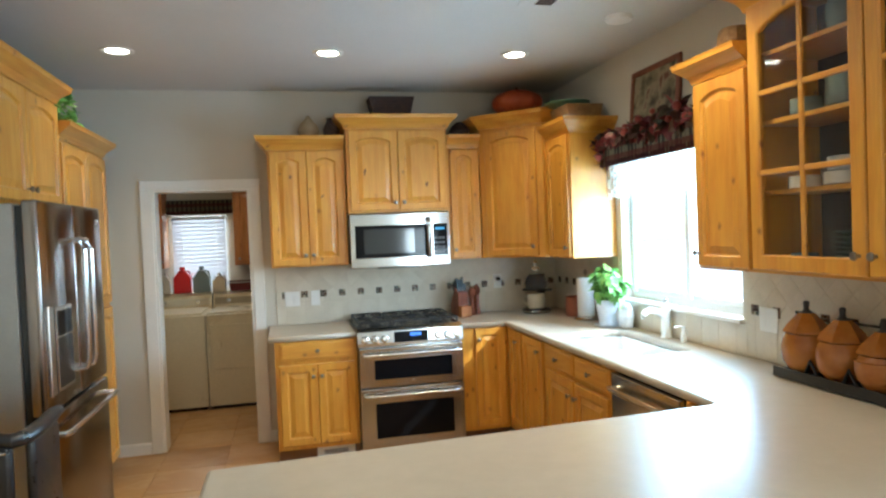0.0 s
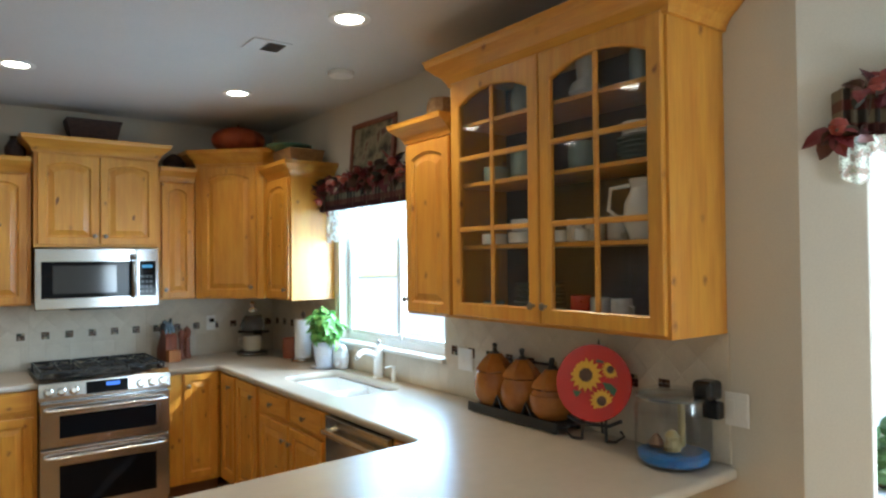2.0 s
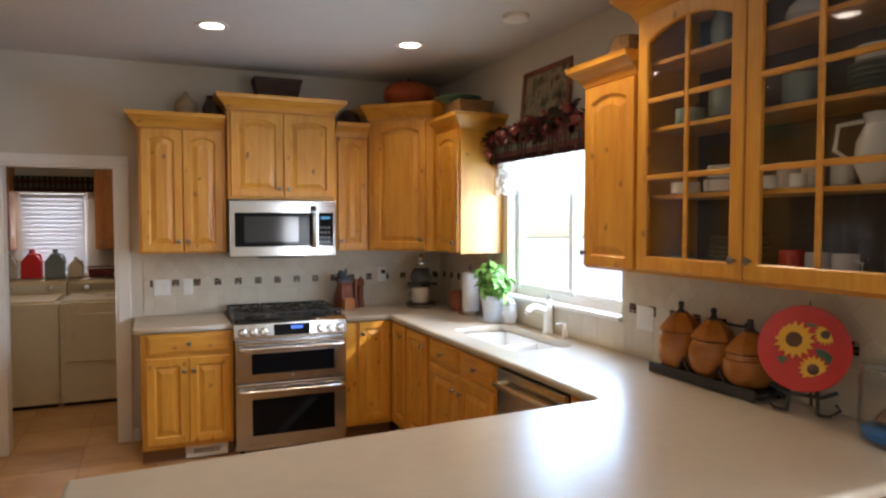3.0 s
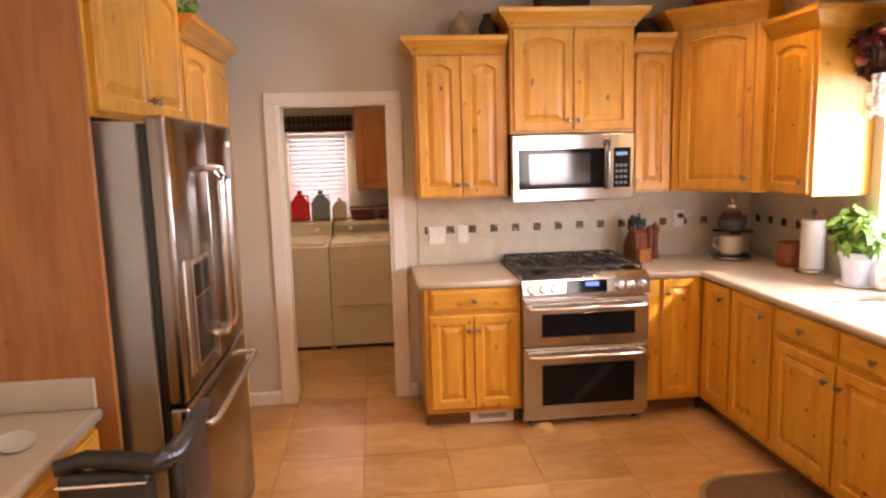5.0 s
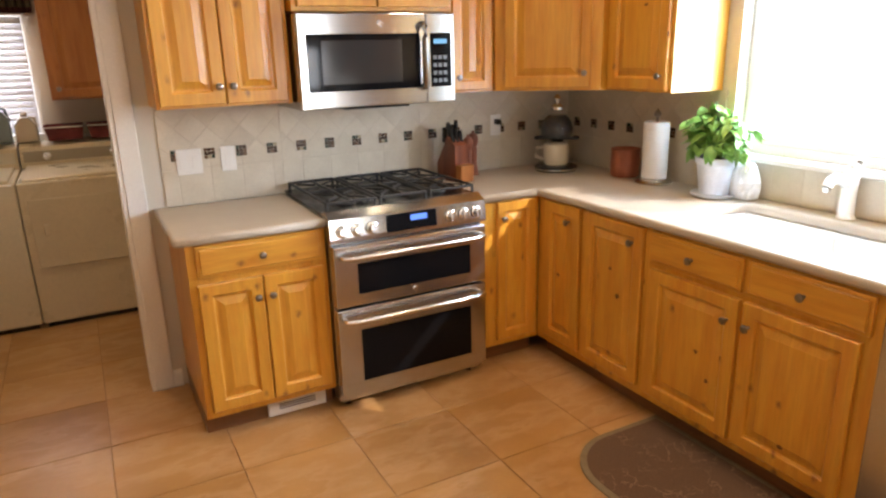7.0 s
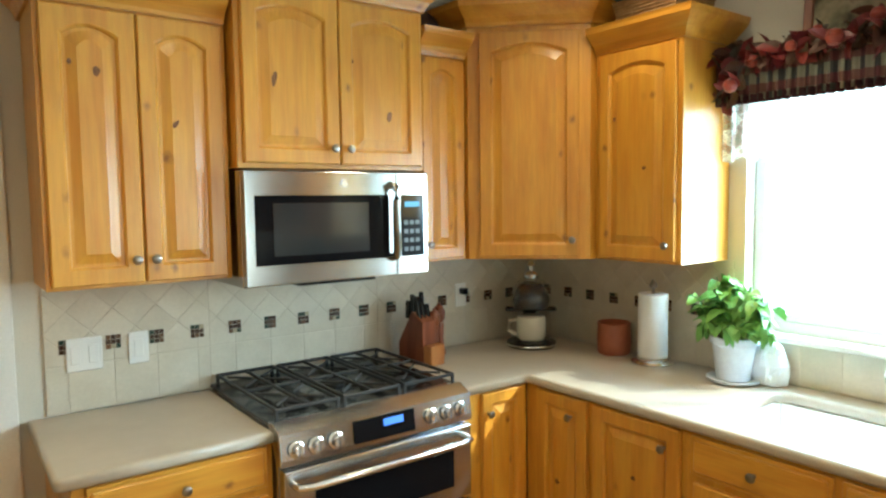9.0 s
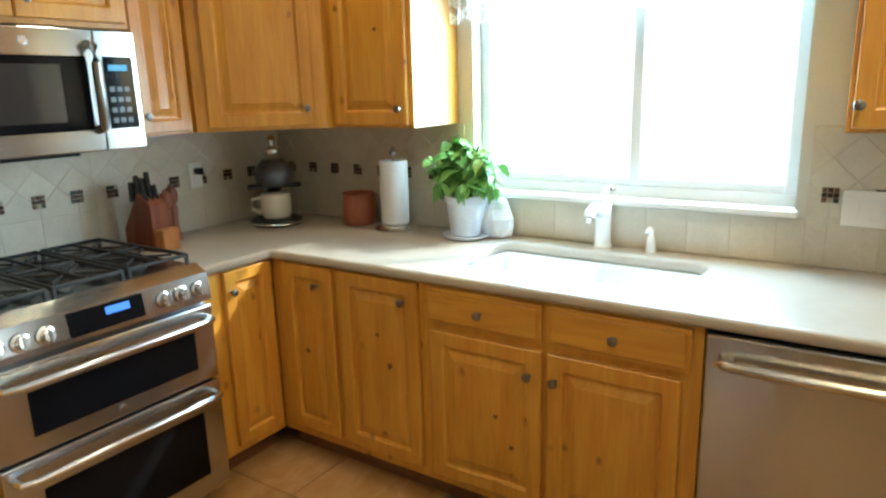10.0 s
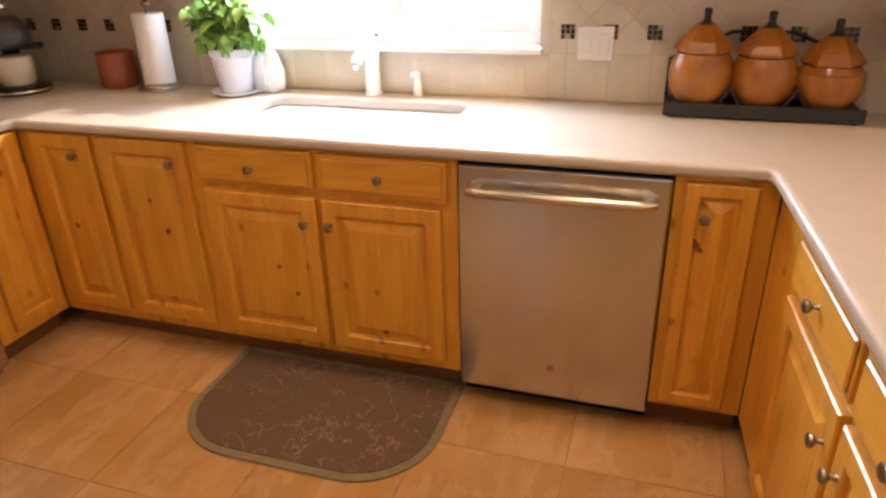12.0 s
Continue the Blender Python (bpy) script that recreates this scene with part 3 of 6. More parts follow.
def bases():
    z1, toe = 0.866, 0.10
    cabinet("honey knotty alder base cabinet, drawer over two doors, beside the doorway", (-0.575, -0.61, 0), 0, 0.572, z1, 0.609, [(0.028, 0.285, 0.132, 0.70, 0.258, 0.615), (0.291, 0.55, 0.132, 0.70, 0.318, 0.615)], [(0.035, 0.55, 0.728, 0.86)], toe=toe, arch=0, group=BG)
    cabinet("narrow honey alder base cabinet between the range and the corner", (0.766, -0.61, 0), 0, 0.363, z1, 0.609, [(0.105, 0.335, 0.135, 0.86, 0.13, 0.78)], toe=toe, arch=0, group=BG)
    bx0 = 1.13
    dp = WX - bx0 - 0.001
    cabinet("honey alder corner base cabinet with two plain doors", (bx0, -0.6105, 0), -90, 0.7625, z1, dp, [(0.075, 0.342, 0.145, 0.858, 0.268, 0.785), (0.374, 0.745, 0.145, 0.858, 0.688, 0.785)], toe=toe, arch=0, group=BG)
    cabinet("honey knotty alder sink base cabinet with two drawers over two doors", (bx0, -1.374, 0), -90, 0.945, z1, dp, [(0.034, 0.461, 0.137, 0.70, 0.421, 0.613), (0.482, 0.894, 0.137, 0.70, 0.512, 0.613)], [(0.02, 0.460, 0.725, 0.855), (0.483, 0.915, 0.725, 0.855)], toe=toe, arch=0, group=BG, body=boxes((0, 0.945, 0, 0.02, toe, z1)))
    sb = [o for o in scene.objects if o.get("label", "").startswith("honey knotty alder sink base")][0]
    part("side_panel", boxes((0, 0.02, 0.0205, dp, toe, z1)), WOOD, sb)
    part("side_panel", boxes((0.925, 0.945, 0.0205, dp, toe, z1)), WOOD, sb)
    part("bottom_panel", boxes((0.0205, 0.9245, 0.0205, dp, toe, toe + 0.02)), WOOD, sb)
    cabinet("narrow honey alder base cabinet beside the dishwasher", (bx0, -2.943, 0), -90, 0.2695, z1, dp, [(0.03, 0.215, 0.125, 0.85, 0.085, 0.755)], toe=toe, arch=0, group=BG)
    # the peninsula, fronts to the kitchen
    x = bx0 - 0.002
    lean = math.radians(3.6)
    along = 0.0
    for w, start, count in ((1.232, 0.294, 2), (0.575, 0.02, 1)):
        dw = 0.444 if count == 2 else 0.52
        doors, drawers = [], []
        for n in range(count):
            a = start + n * (dw + 0.024)
            drawers.append((a, a + dw, 0.715, 0.85))
            doors.append((a, a + dw, 0.135, 0.69, a + dw - 0.035 if n == 0 else a + 0.035, 0.60))
        cabinet("honey alder peninsula base cabinet with a wide drawer over each door", (x - along * math.cos(lean), -3.214 - along * math.sin(lean), 0), 183.6, w - 0.002, z1, 0.61, doors, drawers, toe=toe, arch=0, group=BG)
        along += w
    # the left-hand run
    for i in range(2):
        w = 0.62
        cabinet("honey alder base cabinet below the side worktop", (-1.735, -3.59 + i * w, 0), 90, w - 0.002, z1, 0.60, [(0.02, w / 2 - 0.004, 0.135, 0.695, w / 2 - 0.03, 0.63), (w / 2 + 0.004, w - 0.02, 0.135, 0.695, w / 2 + 0.03, 0.63)], [(0.02, w - 0.02, 0.725, 0.845)], toe=toe, arch=0, group=BG)


bases()
knots("honey alder corner base", [(0.56, 0.636, 0.009, 0.009, 0), (0.612, 0.52, 0.011, 0.012, 30), (0.192, 0.50, 0.012, 0.010, 0)])
knots("honey knotty alder sink base", [(0.295, 0.433, 0.009, 0.009, 0), (0.415, 0.449, 0.008, 0.014, -30), (0.355, 0.333, 0.009, 0.008, 0), (0.515, 0.445, 0.006, 0.010, 0), (0.683, 0.227, 0.011, 0.008, 0)])
knots("narrow honey alder base cabinet beside", [(0.066, 0.677, 0.010, 0.026, -35), (0.088, 0.655, 0.007, 0.007, 0)])


def pantry():
    fx = -1.68
    cabinet("tall honey alder pantry cabinet with paired arched doors beside the fridge", (fx, -1.275, 0), 90, 0.945, 2.22, fx - LX - 0.001, [(0.02, 0.468, 1.20, 2.18, 0.438, 1.28), (0.474, 0.925, 1.20, 2.18, 0.504, 1.28), (0.02, 0.468, 0.13, 1.17, 0.438, 1.08), (0.474, 0.925, 0.13, 1.17, 0.504, 1.08)], top=[(0.002, 0), (0.945, 0), (0.945, 0.6)], toe=0.10, group=UG, name="pantry")
    w = 1.04
    cabinet("deep honey alder cabinet with two doors above the fridge", (fx, -2.318, 1.80), 90, w, 0.61, fx - LX - 0.001, [(0.06, 0.548, 0.02, 0.57, 0.518, 0.08), (0.554, w - 0.02, 0.02, 0.57, 0.584, 0.08)], top=[(0, 0.60), (0, 0), (w, 0), (w, 0.60)], group=UG)
    solo("end_panel", boxes((0, 0.691, -0.025, 0, 0, 2.41), r=0.002), REDWOOD, "tall reddish alder end panel between the side worktop and fridge", "panel", (LX + 0.002, -2.320, 0))


pantry()


# ---- worktops ----
def worktop(name, outline, holes, z0, z1, label, r=0.014):
    cu = bpy.data.curves.new(name, "CURVE")
    cu.dimensions, cu.fill_mode = "2D", "BOTH"
    cu.extrude, cu.bevel_depth, cu.bevel_resolution = (z1 - z0) / 2 - r, r, 3
    for pts in (outline, *holes):
        s = cu.splines.new("POLY")
        s.points.add(len(pts) - 1)
        for q, (x, y) in zip(s.points, pts):
            q.co = (x, y, 0, 1)
        s.use_cyclic_u = True
    cu.offset = -r
    ob = new(name, cu)
    mesh = bpy.data.meshes.new_from_object(ob.evaluated_get(bpy.context.evaluated_depsgraph_get()))
    bpy.data.objects.remove(ob)
    mesh.materials.clear()
    mesh.materials.append(COUNTER)
    mesh.transform(Matrix.Translation((0, 0, (z0 + z1) / 2)))
    top = new(name, mesh)
    return tagged(top, label, "worktop")


SINK = [(1.27, -1.455), (1.27, -2.175), (1.30, -2.215), (1.62, -2.215), (1.65, -2.175), (1.65, -1.455), (1.62, -1.415), (1.30, -1.415)]
worktop("worktop", [(0.766, -0.002), (WX - 0.002, -0.002), (WX - 0.002, -4.145), (WX - 0.03, -4.18), (-0.70, -4.18), (-0.71, -4.17), (-0.71, -3.302), (-0.70, -3.292), (1.075, -3.180), (1.104, -3.165), (1.104, -0.65), (1.09, -0.637), (0.766, -0.637)], [SINK], 0.867, 0.907, "beige laminate worktop running round the corner onto the peninsula")
worktop("worktop", [(-0.618, -0.002), (-0.004, -0.002), (-0.004, -0.637), (-0.60, -0.637), (-0.618, -0.62)], [], 0.867, 0.907, "short beige laminate worktop between the doorway and the range")
worktop("worktop", [(-2.358, -2.347), (-1.71, -2.347), (-1.71, -3.6), (-2.358, -3.6)], [], 0.867, 0.907, "beige laminate side worktop beside the fridge panel")
solo("upstand", boxes((0, 0.635, -0.018, 0, 0, 0.10), r=0.004), COUNTER, "beige laminate upstand against the wooden panel", "worktop", (-2.356, -2.347, 0.9075))
solo("peninsula_back", boxes((0, 2.46, -0.03, 0, 0, 0.866), r=0.002), WOOD, "honey alder panel closing the back of the peninsula", "panel", (-0.69, -3.945, 0), 3.6)


# ---- appliances ----
def range_cooker():
    c = thing("range_cooker", "stainless steel slide-in gas range with two ovens between the worktops", "cooker", (0.003, -0.645, 0))
    w = 0.757
    part("body", boxes((0, w, 0.0, 0.64, 0.03, 0.905), r=0.003), STEEL, c)
    for x in (0.05, w - 0.05):
        for y in (0.05, 0.58):
            part("leg", lathe([(0.015, 0), (0.015, 0.03)], 10, at=(x, y, 0)), BLACK, c)
    # control panel, leaning back
    part("control_panel", prism([(-0.04, 0.80), (0.0, 0.80), (0.06, 0.925), (0.03, 0.928), (-0.028, 0.90), (-0.04, 0.82)], -0.008, w + 0.008, axis="x", r=0.003), STEEL, c)
    tilt = math.degrees(math.atan2(0.012, 0.08))
    m = pose(0, -0.0405, 0.845, -tilt)
    part("display", boxes((0.255, 0.50, -0.004, 0.01, -0.028, 0.048), r=0.002), BLACKGLASS, c, "black glass control display", m=m)
    part("clock", boxes((0.37, 0.45, -0.006, -0.004, 0.012, 0.036)), material("blue_digits", (0.02, 0.05, 0.2), 0.4, emission_color=(0.08, 0.25, 1.0, 1), emission_strength=0.22), c, m=m)
    for x in (0.045, 0.115, 0.185, 0.575, 0.645, 0.712):
        k = part("burner_knob", lathe([(0.028, 0), (0.028, -0.004), (0.021, -0.007), (0.019, -0.026), (0.015, -0.030)], 20, axis="y"), CHROME, c, smooth=True, m=m @ pose(x, 0, 0.004))
        part("knob_grip", boxes((-0.004, 0.004, -0.036, -0.028, -0.016, 0.016), r=0.001), STEEL, k)
    # oven doors
    for name, z0, z1, g0, g1 in (("upper_oven_door", 0.505, 0.785, 0.055, 0.195), ("lower_oven_door", 0.075, 0.495, 0.065, 0.315)):
        h = z1 - z0
        d = part(name, boxes((0, w, -0.045, -0.001, 0, h), r=0.006, seg=2), STEEL, c, m=pose(0, 0, z0))
        part("oven_glass", boxes((0.105, w - 0.085, -0.048, -0.044, g0, g1), r=0.0015), BLACKGLASS, d)
        hz = h - 0.045
        bar = tube([(0.03, -0.046, hz), (0.035, -0.085, hz), (0.07, -0.098, hz), (w - 0.07, -0.098, hz), (w - 0.035, -0.085, hz), (w - 0.03, -0.046, hz)], 0.0125, 12)
        part("handle", bar, CHROME, d, smooth=True)
    part("badge", lathe([(0.012, 0), (0.012, -0.003), (0.010, -0.004)], 16, axis="y", at=(w / 2, -0.0455, 0.535)), CHROME, c)
    part("hob", boxes((-0.006, w + 0.006, 0.03, 0.655, 0.9085, 0.922), r=0.005, seg=2), BLACK, c, "black enamel hob")
    for x, y, r in ((0.15, 0.18, 0.045), (0.15, 0.48, 0.035), (w / 2, 0.33, 0.04), (w - 0.15, 0.18, 0.05), (w - 0.15, 0.48, 0.04)):
        part("burner", lathe([(r, 0.922), (r, 0.930), (r * 0.75, 0.934), (r * 0.75, 0.940), (r * 0.3, 0.942)], 18, at=(x, y, 0)), IRON, c, smooth=True)
    for gx in (0.012, 0.262, 0.512):
        gw, y0, y1, z = 0.236, 0.05, 0.62, 0.958
        bm = bmesh.new()
        for y in (y0, (y0 + y1) / 2, y1):
            box(bm, gx, gx + gw, y - 0.006, y + 0.006, z - 0.006, z + 0.006, r=0.003)
        for x in (gx + 0.006, gx + gw / 2, gx + gw - 0.006):
            box(bm, x - 0.006, x + 0.006, y0, y1, z - 0.005, z + 0.007, r=0.003)
        for x in (gx + 0.006, gx + gw - 0.006):
            for y in (y0, y1):
                box(bm, x - 0.006, x + 0.006, y - 0.006, y + 0.006, 0.922, z, r=0.002)
        for cy in ((y0 * 3 + y1) / 4, (y0 + y1 * 3) / 4):
            for s in (-1, 1):
                x = gx + gw / 2
                tube([(x + s * 0.09, cy - 0.09, z), (x + s * 0.02, cy - 0.02, z)], 0.005, 6, bm)
                tube([(x + s * 0.09, cy + 0.09, z), (x + s * 0.02, cy + 0.02, z)], 0.005, 6, bm)
        part("grate", bm, IRON, c)
    return c


range_cooker()


def microwave():
    c = thing("microwave", "stainless steel over-the-range microwave below the raised cabinet", "microwave", (0.001, -0.428, 1.340))
    w, h = 0.757, 0.405
    part("body", boxes((0, w, 0.03, 0.42, 0, h), r=0.003), STEELV, c)
    d = part("door", boxes((0, w * 0.80, 0, 0.03, 0.004, h - 0.002), r=0.004, seg=2), STEEL, c)
    part("door_glass", boxes((0.035, w * 0.80 - 0.035, -0.003, 0.001, 0.075, h - 0.088), r=0.0012), BLACKGLASS, d)
    part("inner_glass", boxes((0.10, w * 0.80 - 0.125, -0.0045, -0.0028, 0.105, h - 0.115), r=0.0006), material("screened_glass", (0.025, 0.026, 0.028), 0.08), d)
    part("handle", tube([(w * 0.77, 0.0, 0.075), (w * 0.77, -0.035, 0.082), (w * 0.77, -0.042, 0.11), (w * 0.77, -0.042, h - 0.11), (w * 0.77, -0.035, h - 0.06), (w * 0.77, 0.0, h - 0.05)], 0.016, 12), DARKSTEEL, d, "dark steel handle", smooth=True)
    part("control_panel", boxes((w * 0.80 + 0.002, w, 0.0, 0.03, 0.004, h - 0.002), r=0.004, seg=2), STEEL, c)
    part("keypad", boxes((w * 0.83, w - 0.022, -0.003, 0.001, 0.075, h - 0.088), r=0.0012), BLACKGLASS, c)
    part("clock", boxes((w * 0.85, w - 0.045, -0.0045, -0.003, h - 0.135, h - 0.115)), material("blue_clock", (0.02, 0.05, 0.1), 0.4, emission_color=(0.1, 0.5, 0.9, 1), emission_strength=0.13), c)
    for i in range(4):
        for j in range(3):
            part("key", boxes((w * 0.845 + j * 0.027, w * 0.845 + j * 0.027 + 0.018, -0.0045, -0.003, 0.095 + i * 0.035, 0.112 + i * 0.035)), material("key_print", (0.12, 0.13, 0.14), 0.4) if not (i or j) else bpy.data.materials["key_print"], c)
    part("badge", lathe([(0.014, 0), (0.014, -0.003), (0.011, -0.004)], 16, axis="y", at=(w / 2, -0.0005, h - 0.045)), CHROME, c)
    part("underside", boxes((0.20, 0.52, 0.02, 0.36, -0.008, 0.0), r=0.002), BLACK, c)
    return c


microwave()


def dishwasher():
    c = thing("dishwasher", "brushed stainless steel dishwasher with a tubular handle below the worktop", "dishwasher", (1.132, -2.324, 0), -90)
    w = 0.617
    part("body", boxes((0, w, 0.0, 0.60, 0.0755, 0.862)), BLACK, c)
    part("toe_kick", boxes((0, w, 0.05, 0.5, 0.0, 0.075)), BLACK, c)
    d = part("door", boxes((0.004, w - 0.004, -0.03, -0.001, 0.075, 0.857), r=0.006, seg=2), STEELV, c)
    z = 0.79
    for x in (0.062, w - 0.062):
        part("handle_mount", tube([(x, -0.029, z - 0.006), (x, -0.062, z - 0.003)], [0.019, 0.016], 14), BRONZE, d, "bronze handle mount", smooth=True)
    part("handle", tube([(0.040, -0.052, z - 0.004), (0.058, -0.068, z), (0.085, -0.074, z), (w - 0.085, -0.074, z), (w - 0.058, -0.068, z), (w - 0.040, -0.052, z - 0.004)], [0.011, 0.0145, 0.0145, 0.0145, 0.0145, 0.011], 14), BRONZE, d, "warm brushed handle", smooth=True)
    part("badge", lathe([(0.010, 0), (0.010, -0.003)], 14, axis="y", at=(w * 0.5, -0.0305, 0.19)), material("red_badge", (0.4, 0.05, 0.05), 0.3), c)
    return c


dishwasher()


def fridge():
    c = thing("fridge", "stainless steel French-door fridge with an ice dispenser and a freezer drawer", "fridge", (-1.465, -2.29, 0), 90)
    w = 0.96
    part("body", boxes((0.005, w - 0.005, 0.09, 0.85, 0.03, 1.785), r=0.004), BODYGREY, c, "grey metal sides")
    part("seal", boxes((0.02, w - 0.02, 0.064, 0.0895, 0.08, 1.775)), BLACK, c)
    part("foot_grille", boxes((0.02, w - 0.02, 0.04, 0.088, 0.01, 0.075), r=0.003), BLACK, c)
    for x0, x1 in ((0.0, w / 2 - 0.003), (w / 2 + 0.003, w)):
        part("door", boxes((x0, x1, 0, 0.063, 0.875, 1.80), r=0.014, seg=4), FRIDGE, c, smooth=True)
    part("freezer_drawer", boxes((0, w, 0, 0.063, 0.08, 0.862), r=0.014, seg=4), FRIDGE, c, smooth=True)
    for x in (w / 2 - 0.055, w / 2 + 0.055):
        part("handle", tube([(x, 0, 1.00), (x, -0.045, 1.01), (x, -0.058, 1.05), (x, -0.058, 1.58), (x, -0.045, 1.62), (x, 0, 1.63)], 0.0135, 12), CHROME, c, smooth=True)
    z = 0.785
    part("drawer_handle", tube([(0.06, 0, z), (0.06, -0.045, z), (0.09, -0.06, z), (w - 0.09, -0.06, z), (w - 0.06, -0.045, z), (w - 0.06, 0, z)], 0.0135, 12), CHROME, c, smooth=True)
    dsp = part("dispenser", boxes((0.13, 0.36, -0.012, 0.002, 0.95, 1.33), r=0.004), CHROME, c, "dispenser surround")
    part("dispenser_recess", boxes((0.15, 0.34, -0.014, -0.0115, 0.97, 1.19)), BLACK, dsp)
    part("dispenser_display", boxes((0.15, 0.34, -0.0145, -0.0115, 1.20, 1.31), r=0.001), BLACKGLASS, dsp)
    part("dispenser_trim", boxes((0.045, 0.105, -0.012, 0.001, 0.95, 1.34), r=0.005, seg=2), CHROME, c)
    part("badge", boxes((w - 0.07, w - 0.045, -0.003, 0.001, 1.71, 1.735), r=0.001), CHROME, c)
    return c


fridge()


def washer(name, label, x, w, door):
    c = thing(name, label, "washing machine" if not door else "tumble dryer", (x, 1.37, 0))
    part("body", boxes((0, w, -0.16, 0.66, 0.03, 0.90), r=0.012, seg=2), APPL, c)
    part("base", boxes((0.02, w - 0.02, -0.14, 0.60, 0.0, 0.0295)), BLACK, c)
    part("lid", boxes((0.03, w - 0.03, -0.13, 0.48, 0.9005, 0.918), r=0.006), APPL, c)
    con = part("console", prism([(0.48, 0.9005), (0.655, 0.9005), (0.655, 1.05), (0.60, 1.06), (0.52, 1.03)], 0.005, w - 0.005, axis="x", r=0.004), APPL, c)
    part("console_strip", boxes((0.02, w - 0.02, 0.487, 0.500, 0.935, 1.005), r=0.002), material("bronze_strip", (0.35, 0.30, 0.22), 0.35, 0.6) if door else bpy.data.materials["console_cream"], con)
    for k in ((0.12, 0.22, w - 0.14) if not door else (0.16, w - 0.13)):
        part("dial", lathe([(0.026, 0), (0.024, -0.02), (0.012, -0.022)], 16, axis="y", at=(k, 0.486, 0.97)), CHROME, con, smooth=True)
    if door:
        part("door", boxes((0.04, w - 0.04, -0.172, -0.161, 0.38, 0.80), r=0.008, seg=2), APPL, c)
        part("door_pull", boxes((0.10, 0.135, -0.18, -0.172, 0.58, 0.65), r=0.004), APPL, c)
    return c


material("console_cream", (0.6, 0.56, 0.46), 0.35)
washer("washing_machine", "cream top-loading washing machine under the laundry window", -1.93, 0.685, False)
washer("tumble_dryer", "cream front-loading dryer beside the washing machine", -1.24, 0.685, True)
for x, w, side in ((-0.99, 0.60, 0.03), (-1.97, 0.30, 0.27)):
    cabinet("reddish alder laundry wall cabinet", (x, 1.74, 1.33), 0, w, 0.84, 0.319, [(0.02, w - 0.02, 0.012, 0.81, side + 0.02, 0.07)], group="laundry cabinets", wood=REDWOOD)
solo("laundry_shelf", boxes((0, 1.62, 0, 0.03, 0, 0.02), r=0.003), WHITE, "narrow white ledge behind the laundry machines", "shelf", (-1.98, 2.029, 1.06))


# ---- ceiling lamps ----
def downlight(x, y, watts=9):
    c = thing("ceiling_light", "lit recessed ceiling downlight with a white trim ring", "ceiling light", (x, y, H), 0, "recessed ceiling lights")
    part("trim_ring", lathe([(0.062, -0.0005), (0.095, -0.0005), (0.095, -0.006), (0.085, -0.009), (0.068, -0.007), (0.062, -0.003)], 28), WHITE, c, smooth=True)
    part("lens", lathe([(0.0, -0.001), (0.064, -0.001), (0.064, -0.004), (0.0, -0.012)], 24), GLOW, c, smooth=True)
    lamp("downlight", "SPOT", look((x, y, H - 0.03), (x, y + 0.001, 0)), watts, (1.0, 0.78, 0.52), spot=radians(130), radius=0.06)


for x, y, watts in ((-1.38, -1.10, 3.0), (-0.15, -1.14, 3.1), (1.06, -1.19, 4.4), (1.01, -2.79, 9), (-0.15, -2.75, 7)):
    downlight(x, y, watts)
downlight(-1.20, 0.75, 5.5)


# ---- sink and tap ----
def sink():
    c = thing("sink", "glossy white two-bowl kitchen sink set into the worktop", "sink", (0, 0, 0))
    m = material("sink_enamel", (0.85, 0.85, 0.83), 0.2)
    bm = bmesh.new()
    box(bm, 1.255, 1.275, -2.225, -1.405, 0.70, 0.8665)
    box(bm, 1.645, 1.665, -2.225, -1.405, 0.70, 0.8665)
    box(bm, 1.275, 1.645, -1.425, -1.405, 0.70, 0.8665)
    box(bm, 1.275, 1.645, -2.225, -2.205, 0.70, 0.8665)
    box(bm, 1.275, 1.645, -2.205, -1.425, 0.70, 0.715)
    part("basin", bm, m, c)
    part("divider", boxes((1.276, 1.644, -1.83, -1.805, 0.7155, 0.855), r=0.008, seg=2), m, c)
    for y in (-1.62, -2.02):
        part("drain", lathe([(0.04, 0.7155), (0.04, 0.718), (0.03, 0.717)], 20, at=(1.47, y, 0)), CHROME, c, smooth=True)


sink()


def tap():
    c = thing("tap", "glossy white single-lever kitchen tap behind the sink", "tap", (1.735, -1.80, 0.9075), -90)
    m = bpy.data.materials["sink_enamel"]
    part("base", lathe([(0.036, 0), (0.036, 0.006), (0.031, 0.012), (0.029, 0.10), (0.031, 0.17), (0.026, 0.19), (0.012, 0.198)], 24), m, c, smooth=True)
    part("spout", tube([(0, 0, 0.125), (0, -0.05, 0.155), (0, -0.10, 0.168), (0, -0.135, 0.158), (0, -0.145, 0.140)], [0.022, 0.020, 0.019, 0.019, 0.019], 14), m, c, smooth=True)
    part("nozzle", lathe([(0.015, 0.122), (0.017, 0.141)], 14, at=(0, -0.145, 0)), CHROME, c, smooth=True)
    part("lever", tube([(0, 0, 0.185), (0.006, 0.0, 0.215), (0.030, -0.012, 0.232)], [0.016, 0.014, 0.010], 12), m, c, smooth=True)
    part("lever_tip", tube([(0.031, -0.013, 0.232), (0.045, -0.018, 0.226)], [0.0105, 0.008], 12), PEWTER, c, smooth=True)
    d = thing("soap_dispenser", "small white soap dispenser beside the tap", "soap dispenser", (1.735, -1.985, 0.9075), -90)
    part("base", lathe([(0.020, 0), (0.018, 0.01), (0.014, 0.055), (0.010, 0.06), (0.010, 0.085), (0.014, 0.09)], 16), m, d, smooth=True)
    part("pump", tube([(0, 0, 0.085), (0, -0.02, 0.093), (0, -0.06, 0.088)], 0.006, 8), m, d, smooth=True)


